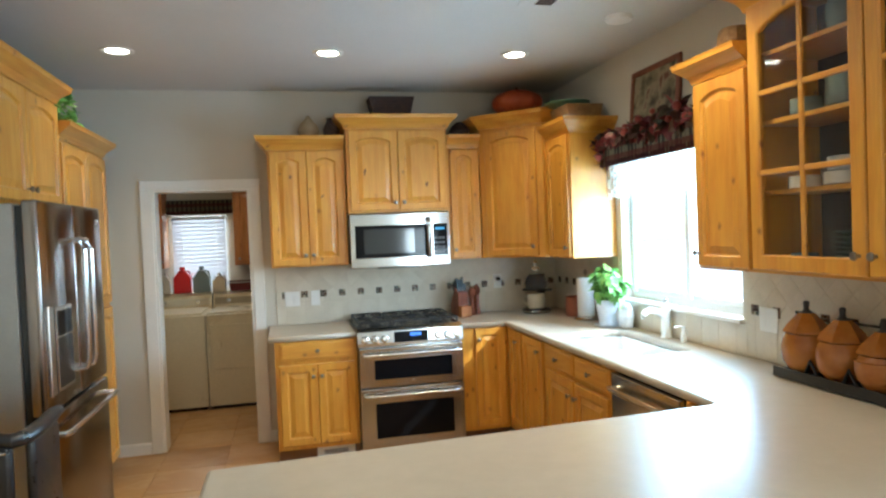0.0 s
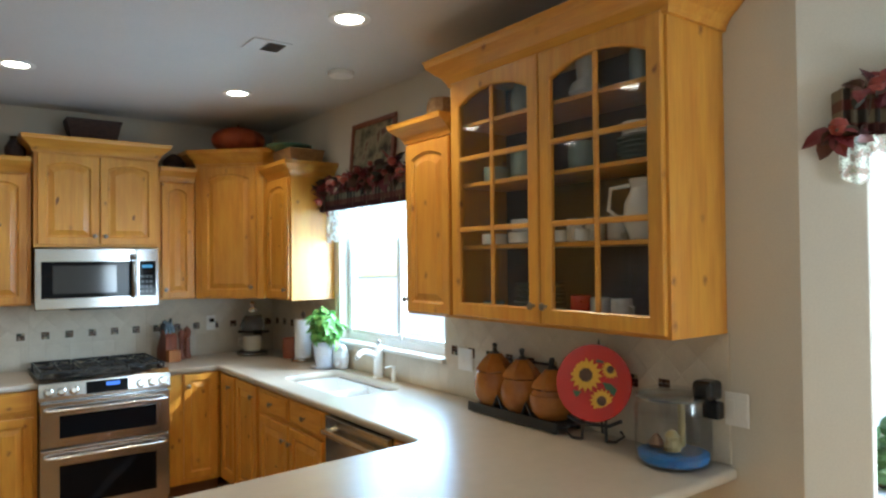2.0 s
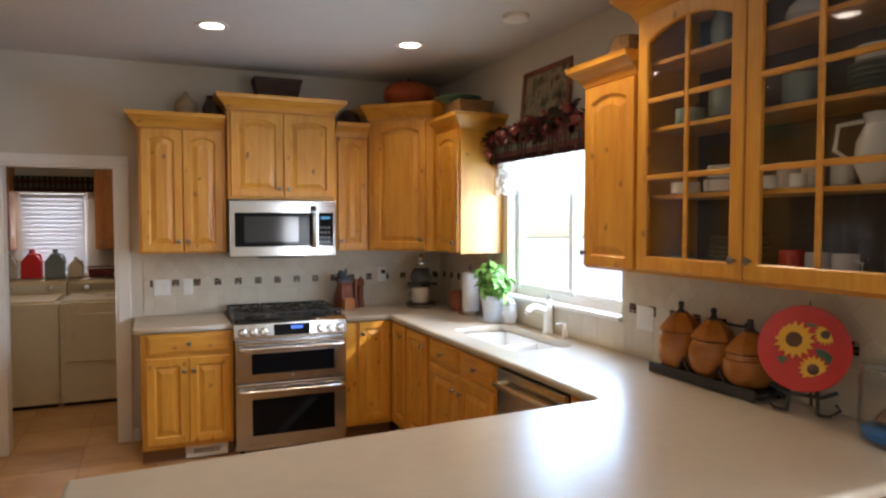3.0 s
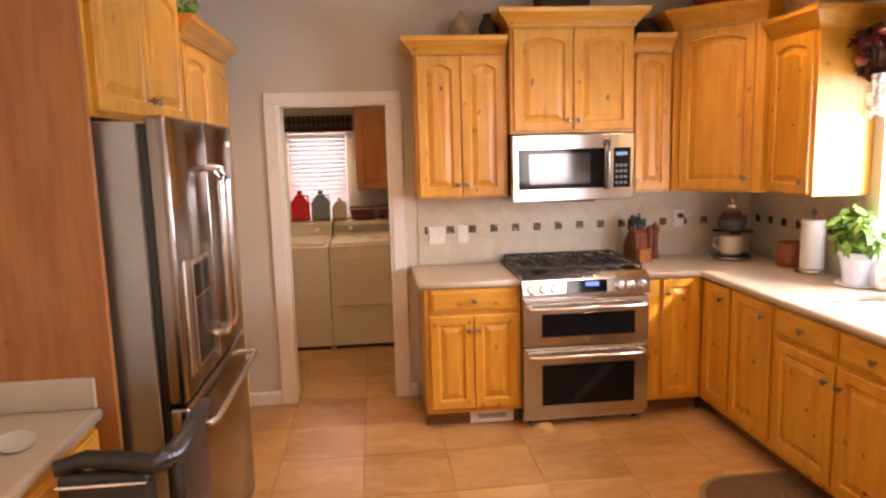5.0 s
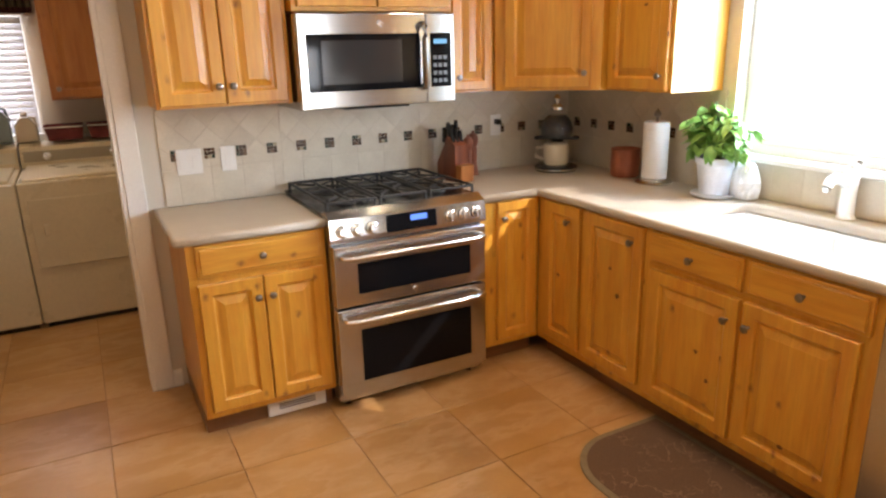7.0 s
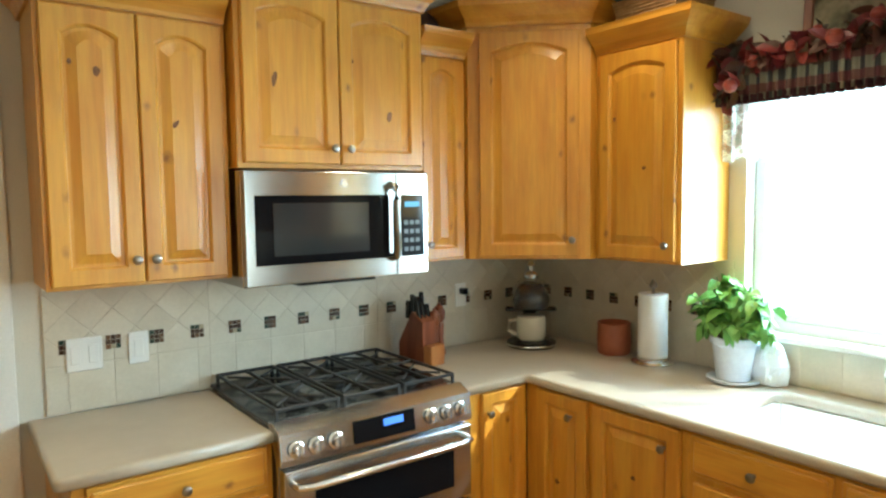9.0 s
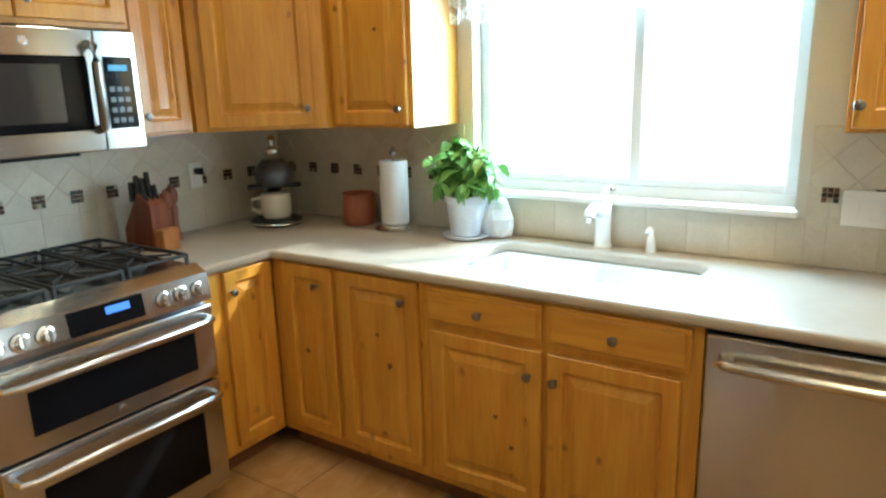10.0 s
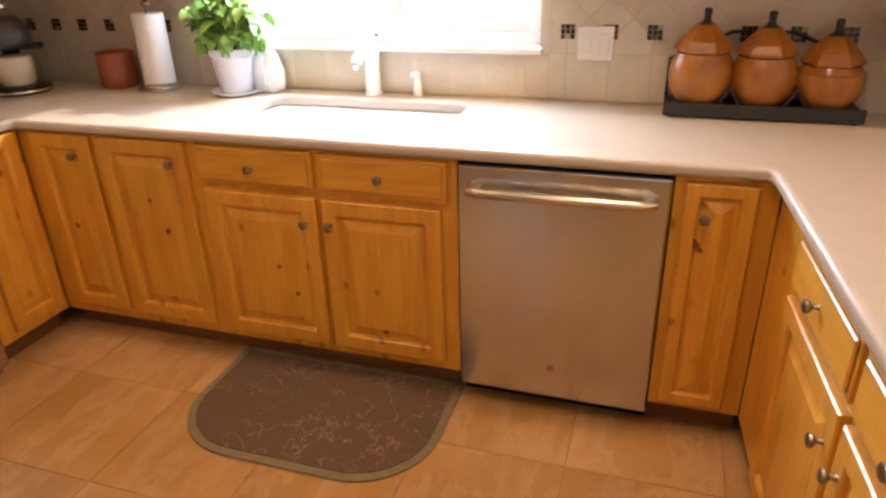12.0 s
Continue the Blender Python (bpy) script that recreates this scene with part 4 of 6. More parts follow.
tap()


# ---- things on the worktops ----
TOP = 0.9075
RUST = material("rust_glaze", (0.42, 0.16, 0.05), 0.22, build=mottled((0.30, 0.095, 0.018), (0.44, 0.165, 0.03), 9, (0.14, 0.25), 0.03, 60))
WROUGHT = material("wrought_iron", (0.02, 0.018, 0.017), 0.5)
DARKWOOD = material("dark_red_wood", (0.2, 0.05, 0.025), 0.35, build=wood((0.24, 0.07, 0.03), (0.15, 0.035, 0.016), False, False))
CREAM = material("cream_ceramic", (0.7, 0.64, 0.52), 0.25)
TERRA = material("terracotta_red", (0.3, 0.08, 0.04), 0.45, build=mottled((0.27, 0.07, 0.035), (0.36, 0.11, 0.055), 14, (0.4, 0.5), 0.08, 90))
CHINA = material("white_china", (0.58, 0.57, 0.53), 0.2)
GREENCHINA = material("grey_green_china", (0.20, 0.245, 0.22), 0.25)
REDGLAZE = material("red_glaze", (0.55, 0.03, 0.02), 0.2)
YELLOW = material("sunflower_yellow", (0.80, 0.42, 0.02), 0.3)
BROWN = material("seed_brown", (0.10, 0.04, 0.015), 0.4)
LEAFPAINT = material("painted_leaf", (0.05, 0.12, 0.05), 0.35)


def knife_block():
    c = thing("knife_block", "reddish wooden knife block with black-handled knives beside the range", "knife block", (0.875, -0.17, TOP), 12)
    part("block", prism([(-0.075, 0), (0.075, 0), (0.075, 0.09), (-0.01, 0.235), (-0.075, 0.19)], -0.045, 0.045, axis="x", r=0.004), DARKWOOD, c)
    part("front_block", boxes((-0.045, 0.045, -0.125, -0.0765, 0, 0.09), r=0.004), REDWOOD, c)
    hb = bpy.data.materials["black_enamel"]
    for i in range(3):
        for j in range(3):
            x, y, z = -0.028 + i * 0.028, -0.045 + j * 0.038, 0.21 - abs(j - 1) * 0.012 + (0.0 if j else -0.015)
            k = part("knife", boxes((-0.008, 0.008, -0.011, 0.011, 0.0, 0.105 - 0.012 * ((i + j) % 3)), r=0.004), hb, c, m=pose(x, y, z) @ Matrix.Rotation(radians(-10 + 6 * j), 4, "X"))


knife_block()


def mill(x, y, h, name="pepper_mill"):
    r = h / 0.22
    bm = lathe([(0.026 * r, 0), (0.028 * r, 0.012), (0.022 * r, 0.04), (0.018 * r, 0.08), (0.021 * r, 0.13 * r), (0.017 * r, 0.142 * r), (0.025 * r, 0.155 * r), (0.027 * r, 0.185 * r), (0.018 * r, 0.205 * r), (0.007 * r, 0.21 * r), (0.007 * r, 0.22 * r)], 20)
    return solo(name, bm, DARKWOOD, "turned dark red wooden mill beside the knife block", "pepper mill", (x, y, TOP), 0, "mills", True)


mill(0.985, -0.15, 0.23), mill(1.035, -0.12, 0.245)


def mixer():
    c = thing("coffee_maker", "black and steel coffee maker with a glass dome in the corner", "coffee maker", (1.50, -0.26, TOP), -40)
    part("base", lathe([(0.105, 0), (0.11, 0.006), (0.11, 0.022), (0.095, 0.03)], 28), BLACK, c, smooth=True)
    part("rim", lathe([(0.112, 0.008), (0.114, 0.012), (0.112, 0.016)], 28), CHROME, c, smooth=True)
    part("jug", lathe([(0.055, 0.031), (0.062, 0.04), (0.066, 0.09), (0.062, 0.13), (0.055, 0.135)], 24), CREAM, c, "cream jug", smooth=True)
    part("jug_handle", tube([(-0.06, 0, 0.115), (-0.10, 0, 0.11), (-0.105, 0, 0.07), (-0.065, 0, 0.05)], 0.008, 8), CREAM, c, smooth=True)
    part("carafe", lathe([(0.080, 0.031), (0.088, 0.05), (0.090, 0.10), (0.082, 0.145)], 24), GLASS, c, smooth=True)
    part("post", boxes((-0.03, 0.03, 0.095, 0.125, 0.03, 0.27), r=0.008, seg=2), BLACK, c)
    part("arm", boxes((-0.115, 0.115, 0.01, 0.05, 0.150, 0.168), r=0.006), BLACK, c)
    part("dome", lathe([(0.088, 0.173), (0.092, 0.20), (0.085, 0.25), (0.06, 0.285), (0.03, 0.30)], 24), GLASS, c, smooth=True)
    part("carafe_top", lathe([(0.078, 0.176), (0.083, 0.205), (0.072, 0.245), (0.045, 0.275)], 20), material("smoke", (0.22, 0.22, 0.23), 0.1, transmission_weight=0.8), c, smooth=True)
    part("cap", lathe([(0.035, 0.3005), (0.036, 0.315), (0.02, 0.325), (0.012, 0.33), (0.014, 0.345), (0.020, 0.355), (0.012, 0.37), (0.004, 0.374)], 20), CHROME, c, smooth=True)
    for o in c.children:
        o.data.transform(Matrix.Diagonal((1.1, 1.1, 1.13, 1)))


mixer()
solo("crock", lathe([(0.068, 0), (0.076, 0.01), (0.078, 0.07), (0.075, 0.135), (0.078, 0.145), (0.074, 0.150), (0.068, 0.145), (0.068, 0.02), (0.0, 0.018)], 28), TERRA, "small terracotta red crock against the tiled corner", "crock", (1.68, -0.625, TOP), smooth=True)


def towel():
    c = thing("paper_towel_holder", "steel stand holding a full white paper towel roll", "paper towels", (1.665, -0.85, TOP))
    paper = material("paper", (0.82, 0.81, 0.78), 0.9, build=mottled((0.80, 0.79, 0.76), (0.84, 0.83, 0.80), 20, (0.85, 0.95), 0.3, 180))
    part("base", lathe([(0.088, 0), (0.092, 0.006), (0.085, 0.014), (0.07, 0.018), (0.07, 0.028)], 28), CHROME, c, smooth=True)
    part("roll", lathe([(0.061, 0.029), (0.0635, 0.032), (0.0635, 0.305), (0.061, 0.308), (0.022, 0.308), (0.022, 0.30)], 32), paper, c, smooth=True)
    part("rod", lathe([(0.006, 0.018), (0.006, 0.33), (0.016, 0.335), (0.018, 0.347), (0.010, 0.36), (0.004, 0.37)], 14), PEWTER, c, smooth=True)


towel()


def leaf_mesh(bm, m, size, curl=0.3, wide=0.42):
    """One pointed leaf of six faces, bent along its rib."""
    rows = [(0.0, 0.03), (0.22, 0.85), (0.5, 1.0), (0.78, 0.7), (1.0, 0.04)]
    prev = None
    for t, w in rows:
        z = -curl * t * t * size
        ring = [bm.verts.new(m @ Vector((s * w * wide * size / 2, t * size, z + (0.10 * size * w if s else 0)))) for s in (-1, 0, 1)]
        if prev:
            bm.faces.new((prev[0], prev[1], ring[1], ring[0]))
            bm.faces.new((prev[1], prev[2], ring[2], ring[1]))
        prev = ring


def leafy(name, color_a, color_b):
    def build(nt, p):
        g = nt.nodes.new("ShaderNodeNewGeometry")
        nt.links.new(ramp(nt, g.outputs["Random Per Island"], [(0.0, color_a), (1.0, color_b)]), p.inputs["Base Color"])
    return material(name, color_a, 0.45, build=build, transmission_weight=0.0, subsurface_weight=0.0)


BASIL = leafy("basil_leaf", (0.09, 0.26, 0.05), (0.28, 0.52, 0.13))
STEM = material("green_stem", (0.08, 0.16, 0.04), 0.6)


def basil():
    c = thing("basil_plant", "bushy green basil plant in a white pot on the sunny worktop", "plant", (1.65, -1.235, TOP))
    pot = material("pot_white", (0.72, 0.75, 0.80), 0.35, build=mottled((0.60, 0.66, 0.76), (0.70, 0.75, 0.82), 10, (0.3, 0.4), 0.03, 80))
    part("saucer", lathe([(0.075, 0), (0.098, 0.008), (0.102, 0.018), (0.096, 0.016), (0.06, 0.010)], 28), pot, c, smooth=True)
    part("pot", lathe([(0.058, 0.011), (0.064, 0.016), (0.082, 0.15), (0.090, 0.155), (0.091, 0.180), (0.084, 0.182), (0.078, 0.165), (0.0, 0.16)], 28), pot, c, smooth=True)
    part("soil", lathe([(0.077, 0.166), (0.05, 0.170), (0.0, 0.172)], 20), BROWN, c)
    rng = random.Random(4)
    leaves, stems = bmesh.new(), bmesh.new()
    for s in range(38):
        a, reach = rng.uniform(0, 6.283), rng.uniform(0.02, 0.17)
        top = Vector((reach * math.cos(a) * 0.62, reach * 1.05 * math.sin(a), rng.uniform(0.26, 0.455) - reach * 0.5))
        mid = Vector((top.x * 0.35, top.y * 0.35, 0.24))
        root = Vector((top.x * 0.15, top.y * 0.15, 0.168))
        tube([root, mid, top], 0.0025, 5, stems)
        for k in range(13):
            t = rng.uniform(0.2, 1.0)
            p = mid.lerp(top, t)
            m = Matrix.Translation(p) @ Euler((rng.uniform(-0.7, 0.5), rng.uniform(-0.5, 0.5), rng.uniform(0, 6.283))).to_matrix().to_4x4()
            leaf_mesh(leaves, m, rng.uniform(0.04, 0.078), rng.uniform(0.4, 1.0), 0.8)
    part("stems", stems, STEM, c)
    part("leaves", leaves, BASIL, c, smooth=False)
    bag = lathe([(0.03, 0), (0.055, 0.006), (0.065, 0.04), (0.07, 0.08), (0.062, 0.12), (0.045, 0.15), (0.03, 0.165), (0.0, 0.16)], 22, squash=(0.55, 1))
    for v in bag.verts:
        v.co += Vector((1, 1, 0.3 if v.co.z > 0.01 else 0)) * 0.022 * noise.noise(v.co * 22)
    solo("bag", bag, material("plastic_film", (0.75, 0.77, 0.80), 0.3), "crumpled white plastic bag beside the basil pot", "bag", (1.71, -1.35, TOP), 20)


basil()


def canisters():
    r = thing("canister_rack", "dark wrought iron rack under three rust-glazed canisters", "rack", (1.68, -3.187, TOP), -90)
    part("tray", boxes((-0.295, 0.295, -0.085, 0.085, 0.020, 0.036), r=0.004), WROUGHT, r)
    part("apron", boxes((-0.295, 0.295, -0.092, -0.0855, 0.006, 0.05), r=0.002), WROUGHT, r)
    part("back_rail", tube([(-0.29, 0.08, 0.036), (-0.29, 0.088, 0.16), (-0.1, 0.09, 0.25), (0.09, 0.09, 0.25), (0.29, 0.088, 0.16), (0.29, 0.08, 0.036)], 0.006, 8), WROUGHT, r, smooth=True)
    for x in (-0.27, 0.27):
        for y in (-0.07, 0.07):
            part("foot", lathe([(0.010, 0), (0.010, 0.0195)], 10, at=(x, y, 0)), WROUGHT, r)
    for x in (-0.097, 0.097):
        part("fork", tube([(x - 0.035, -0.07, 0.037), (x, -0.075, 0.10), (x + 0.035, -0.07, 0.037)], 0.007, 8), WROUGHT, r, smooth=True)
    for i, h in enumerate((0.0, -0.008, -0.03)):
        c = thing("canister", "rust-orange glazed ceramic canister with a peaked lid and dark knob", "canister", (1.675, -2.997 - i * 0.19, TOP + 0.0365), 22.5, "rust canisters")
        k = 1 + h
        part("jar", lathe([(0.052, 0), (0.074, 0.010), (0.095, 0.045), (0.101, 0.080), (0.100, 0.11), (0.092, 0.142 + h), (0.082, 0.162 + h)], 24), RUST, c, smooth=True)
        lid = part("lid", lathe([(0.082, 0.1625 + h), (0.092, 0.167 + h), (0.091, 0.174 + h), (0.075, 0.200 + h), (0.048, 0.230 + h), (0.030, 0.248 + h)], 6), RUST, c)
        part("lid_knob", lathe([(0.030, 0.2485 + h), (0.016, 0.256 + h), (0.010, 0.266 + h), (0.013, 0.292 + h), (0.008, 0.297 + h)], 12), WROUGHT, lid, smooth=True)


canisters()


def sunflower_plate():
    yaw = -65
    c = thing("plate_stand", "dark wrought iron stand holding the sunflower plate", "stand", (1.68, -3.625, TOP), yaw)
    part("rail", tube([(-0.11, -0.05, 0.095), (-0.06, -0.05, 0.07), (0.06, -0.05, 0.07), (0.11, -0.05, 0.095)], 0.007, 8), WROUGHT, c, smooth=True)
    for s in (-1, 1):
        part("leg", tube([(s * 0.05, -0.055, 0.007), (s * 0.045, -0.045, 0.09), (s * 0.03, 0.02, 0.25)], 0.007, 8), WROUGHT, c, smooth=True)
        part("scroll", tube([(s * 0.05, -0.05, 0.008), (s * 0.09, -0.06, 0.012), (s * 0.12, -0.05, 0.035), (s * 0.105, -0.05, 0.055)], 0.006, 8), WROUGHT, c, smooth=True)
    part("back_leg", tube([(0, 0.02, 0.24), (0, 0.075, 0.007)], 0.006, 8), WROUGHT, c, smooth=True)
    part("finial", tube([(-0.03, 0.02, 0.25), (0, 0.035, 0.40), (0.03, 0.02, 0.25)], 0.006, 8), WROUGHT, c, smooth=True)
    p = thing("plate", "glossy red round plate painted with three yellow sunflowers", "plate")
    p.matrix_world = pose(1.68, -3.625, TOP, 0, 0, yaw) @ pose(0, -0.045, 0.236, -12)
    part("dish", lathe([(0.0, 0.004), (0.09, 0.004), (0.115, -0.006), (0.155, -0.014), (0.157, -0.011), (0.118, 0.0), (0.09, 0.011), (0.0, 0.011)], 40, axis="y"), REDGLAZE, p, smooth=True)
    for x, z, r in ((-0.035, 0.03, 0.062), (0.066, 0.058, 0.034), (0.035, -0.070, 0.044)):
        pet, n = bmesh.new(), 16
        for k in range(n):
            a = 2 * math.pi * k / n
            b = math.pi / n * 1.3
            q = [(0.45 * r, a - b), (0.8 * r, a - b * 0.9), (1.15 * r, a), (0.8 * r, a + b * 0.9), (0.45 * r, a + b)]
            lo = 0.0015 if k % 2 else 0.0023
            pet.faces.new([pet.verts.new((x + d * math.cos(t), -lo + 0.0035 - 0.0025, z + d * math.sin(t))) for d, t in q])
        part("sunflower_petals", pet, YELLOW, p)
        part("sunflower_centre", lathe([(0.5 * r, 0.0005), (0.4 * r, -0.003), (0.0, -0.004)], 16, axis="y", at=(x, 0, z)), BROWN, p, smooth=True)
    lf = bmesh.new()
    for x, z, a in ((-0.09, 0.0, 2.4), (0.0, 0.085, 0.4), (-0.05, -0.04, 3.5), (0.035, 0.005, -0.6), (0.07, 0.0, -1.2), (-0.095, 0.06, 1.6)):
        lf.faces.new([lf.verts.new((x + d * math.cos(a + o), 0.0015, z + d * math.sin(a + o))) for d, o in ((0.0, 0), (0.034, -0.5), (0.058, 0), (0.034, 0.5))])
    part("painted_leaves", lf, LEAFPAINT, p)
    for o in p.children:
        o.data.transform(Matrix.Scale(0.98, 4))


sunflower_plate()


material("filter_tube", (0.45, 0.36, 0.18), 0.3)
material("tank_acrylic", (0.8, 0.85, 0.86), 0.12, transmission_weight=0.92, ior=1.15)


def fish_tank():
    c = thing("fish_tank", "small round clear fish tank with blue gravel at the worktop's end", "fish tank", (1.635, -4.01, TOP))
    part("tank", lathe([(0.105, 0.002), (0.128, 0.012), (0.135, 0.06), (0.132, 0.20), (0.122, 0.245), (0.118, 0.245), (0.128, 0.20), (0.131, 0.06), (0.124, 0.016), (0.0, 0.012)], 32), GLASS, c, smooth=True)
    part("gravel", lathe([(0.110, 0.0125), (0.120, 0.022), (0.124, 0.044), (0.10, 0.051), (0.05, 0.045), (0.0, 0.053)], 28), material("blue_gravel", (0.01, 0.12, 0.4), 0.5, build=mottled((0.005, 0.06, 0.30), (0.02, 0.24, 0.60), 90, (0.3, 0.6), 0.8, 130, dist=0.004)), c)
    part("water", lathe([(0.127, 0.0645), (0.129, 0.10), (0.129, 0.17), (0.0, 0.17)], 28), GLASS, c, smooth=True)
    part("lid", lathe([(0.124, 0.2455), (0.126, 0.252), (0.10, 0.262), (0.0, 0.266)], 28), GLASS, c, smooth=True)
    part("lip", lathe([(0.1335, 0.188), (0.137, 0.192), (0.137, 0.197), (0.1335, 0.2)], 32), GLASS, c, smooth=True)
    part("rim", lathe([(0.1225, 0.2375), (0.1265, 0.240), (0.1265, 0.2452), (0.1235, 0.2453)], 32), bpy.data.materials["tank_acrylic"], c, smooth=True)
    part("ornament", lathe([(0.028, 0.063), (0.034, 0.08), (0.022, 0.10), (0.028, 0.115), (0.010, 0.135)], 10, at=(-0.02, -0.01, -0.01)), bpy.data.materials["filter_tube"], c)
    part("ornament", lathe([(0.022, 0.063), (0.030, 0.075), (0.018, 0.095), (0.008, 0.11)], 9, at=(-0.05, 0.035, 0)), BROWN, c)
    part("pump_tube", boxes((0.04, 0.062, -0.012, 0.012, 0.05, 0.24), r=0.005), bpy.data.materials["filter_tube"], c)
    lid = part("tank_light", boxes((0.0, 0.08, -0.15, -0.075, 0.24, 0.31), r=0.016, seg=3), BLACK, c, "black filter and lamp housing")
    part("clip", boxes((0.02, 0.06, -0.165, -0.10, 0.18, 0.2395), r=0.006), BLACK, c)


fish_tank()

# ---- switches and sockets ----
def socket(m, w, kind):
    c = thing("wall_plate", "white plastic %s plate on the tiled splashback" % kind, "wall plate", group="wall plates")
    c.matrix_world = m
    part("plate", boxes((0, w, -0.006, -0.0002, 0, 0.118), r=0.003), PLASTIC, c)
    n = max(1, round(w / 0.055))
    for i in range(n):
        x = w * (i + 0.5) / n
        part("rocker", boxes((x - 0.016, x + 0.016, -0.009, -0.0062, 0.026, 0.092), r=0.0015), PLASTIC, c)


T = 0.009
socket(pose(-0.494, -T, 1.05), 0.115, "switch")
socket(pose(-0.294, -T, 1.05), 0.07, "socket")
socket(pose(1.215, -T, 1.10), 0.07, "socket")
socket(pose(WX - T, -2.58, 1.052, 0, 0, -90), 0.125, "socket")
socket(pose(WX - T - 0.001, -4.13, 1.05, 0, 0, -90), 0.09, "switch")
solo("plug", boxes((0, 0.03, -0.04, 0, 0, 0.03), r=0.004), BLACK, "black plug in the corner wall socket", "plug", (1.235, -0.0185, 1.165))


# ---- floor mat, register, vents ----
def mat():
    def outline(o):
        x0, x1, y0, y1, r = 0.625 + o, 1.19 - o, -2.32 + o, -1.42 - o, 0.26 - o
        pts = [(x1, y0), (x1, y1)]
        for cx, cy, a0 in ((x0 + r, y1 - r, 90), (x0 + r, y0 + r, 180)):
            pts += [(cx + r * math.cos(radians(a0 + 90 * i / 10)), cy + r * math.sin(radians(a0 + 90 * i / 10))) for i in range(11)]
        return pts

    def vines(nt, p):
        v = coords(nt, vary=False)
        n = noise_out(nt, v, 9, 4, 0.6)
        n2 = noise_out(nt, v, 3.0, 2, 0.5)
        line = ramp(nt, n, [(0.485, grey(0)), (0.5, grey(1)), (0.515, grey(0))])
        where = ramp(nt, n2, [(0.42, grey(0)), (0.52, grey(1))])
        fac = mix(nt, "MULTIPLY", 1.0, line, where)
        weave = noise_out(nt, v, 220, 2, 0.5)
        base = ramp(nt, weave, [(0.3, (0.085, 0.045, 0.025)), (0.7, (0.14, 0.08, 0.045))])
        nt.links.new(mix(nt, "MIX", mix(nt, "MULTIPLY", 1.0, fac, 0.6), base, (0.34, 0.22, 0.13)), p.inputs["Base Color"])
        bump(nt, p, weave, 0.5, 0.002)
    c = thing("floor_mat", "brown half-round kitchen mat with a leafy pattern before the sink", "mat")
    part("border", prism(outline(0), 0.0005, 0.009, r=0.003), material("mat_binding", (0.2, 0.15, 0.085), 0.8, build=mottled((0.17, 0.125, 0.07), (0.23, 0.175, 0.10), 30, (0.8, 0.9), 0.4, 200)), c)
    part("cloth_top", prism(outline(0.028), 0.0095, 0.013, r=0.002), material("mat_pile", (0.12, 0.07, 0.04), 0.95, build=vines), c)


mat()


def register():
    c = thing("floor_register", "white metal heating register in the toe kick", "register", (-0.31, -0.548, 0.004))
    part("frame", boxes((0, 0.27, -0.008, 0.0, 0, 0.088), r=0.003), PLASTIC, c)
    for i in range(3):
        part("slot", boxes((0.05, 0.22, -0.0095, -0.0082, 0.03 + i * 0.011, 0.035 + i * 0.011)), DARK, c)


register()


def vent():
    c = thing("ceiling_vent", "white ceiling air vent with dark louvres", "vent", (0.87, -2.22, H), 0)
    part("frame", boxes((-0.12, 0.08, -0.09, 0.09, -0.006, -0.0005), r=0.002), CEIL, c)
    part("backing", boxes((-0.035, 0.055, -0.065, 0.065, -0.0075, -0.0062)), DARK, c)
    for i in range(5):
        y = -0.052 + i * 0.026
        part("louvre", boxes((-0.035, 0.055, y - 0.002, y + 0.002, -0.012, -0.0076)), PEWTER, c)
    solo("smoke_alarm", lathe([(0.075, 0), (0.077, -0.01), (0.07, -0.025), (0.04, -0.032), (0, -0.033)], 28), WHITE, "round white smoke alarm on the ceiling", "smoke alarm", (1.385, -2.0, H - 0.0005), smooth=True)


vent()


# ---- window dressings ----
def checks(nt, p):
    tc = nt.nodes.new("ShaderNodeTexCoord")
    sep = nt.nodes.new("ShaderNodeSeparateXYZ")
    nt.links.new(tc.outputs["Object"], sep.inputs[0])

    def stripes(out, pitch, width):
        a = node(nt, "Math", operation="DIVIDE")
        a.inputs[1].default_value = pitch
        nt.links.new(out, a.inputs[0])
        f = node(nt, "Math", operation="FRACT")
        nt.links.new(a.outputs[0], f.inputs[0])
        l = node(nt, "Math", operation="LESS_THAN")
        l.inputs[1].default_value = width
        nt.links.new(f.outputs[0], l.inputs[0])
        return l.outputs[0]
    col = mix(nt, "MIX", stripes(sep.outputs["X"], 0.045, 0.45), (0.20, 0.16, 0.10), (0.055, 0.045, 0.035))
    col = mix(nt, "MIX", mix(nt, "MULTIPLY", 1.0, stripes(sep.outputs["Z"], 0.075, 0.45), 0.75), col, (0.12, 0.025, 0.02))
    nt.links.new(col, p.inputs["Base Color"])


PLAID = material("plaid_cloth", (0.2, 0.1, 0.07), 0.9, build=checks)
PETAL = leafy("silk_flower", (0.09, 0.008, 0.016), (0.24, 0.035, 0.035))
DULL = leafy("silk_leaf", (0.03, 0.028, 0.012), (0.10, 0.035, 0.025))


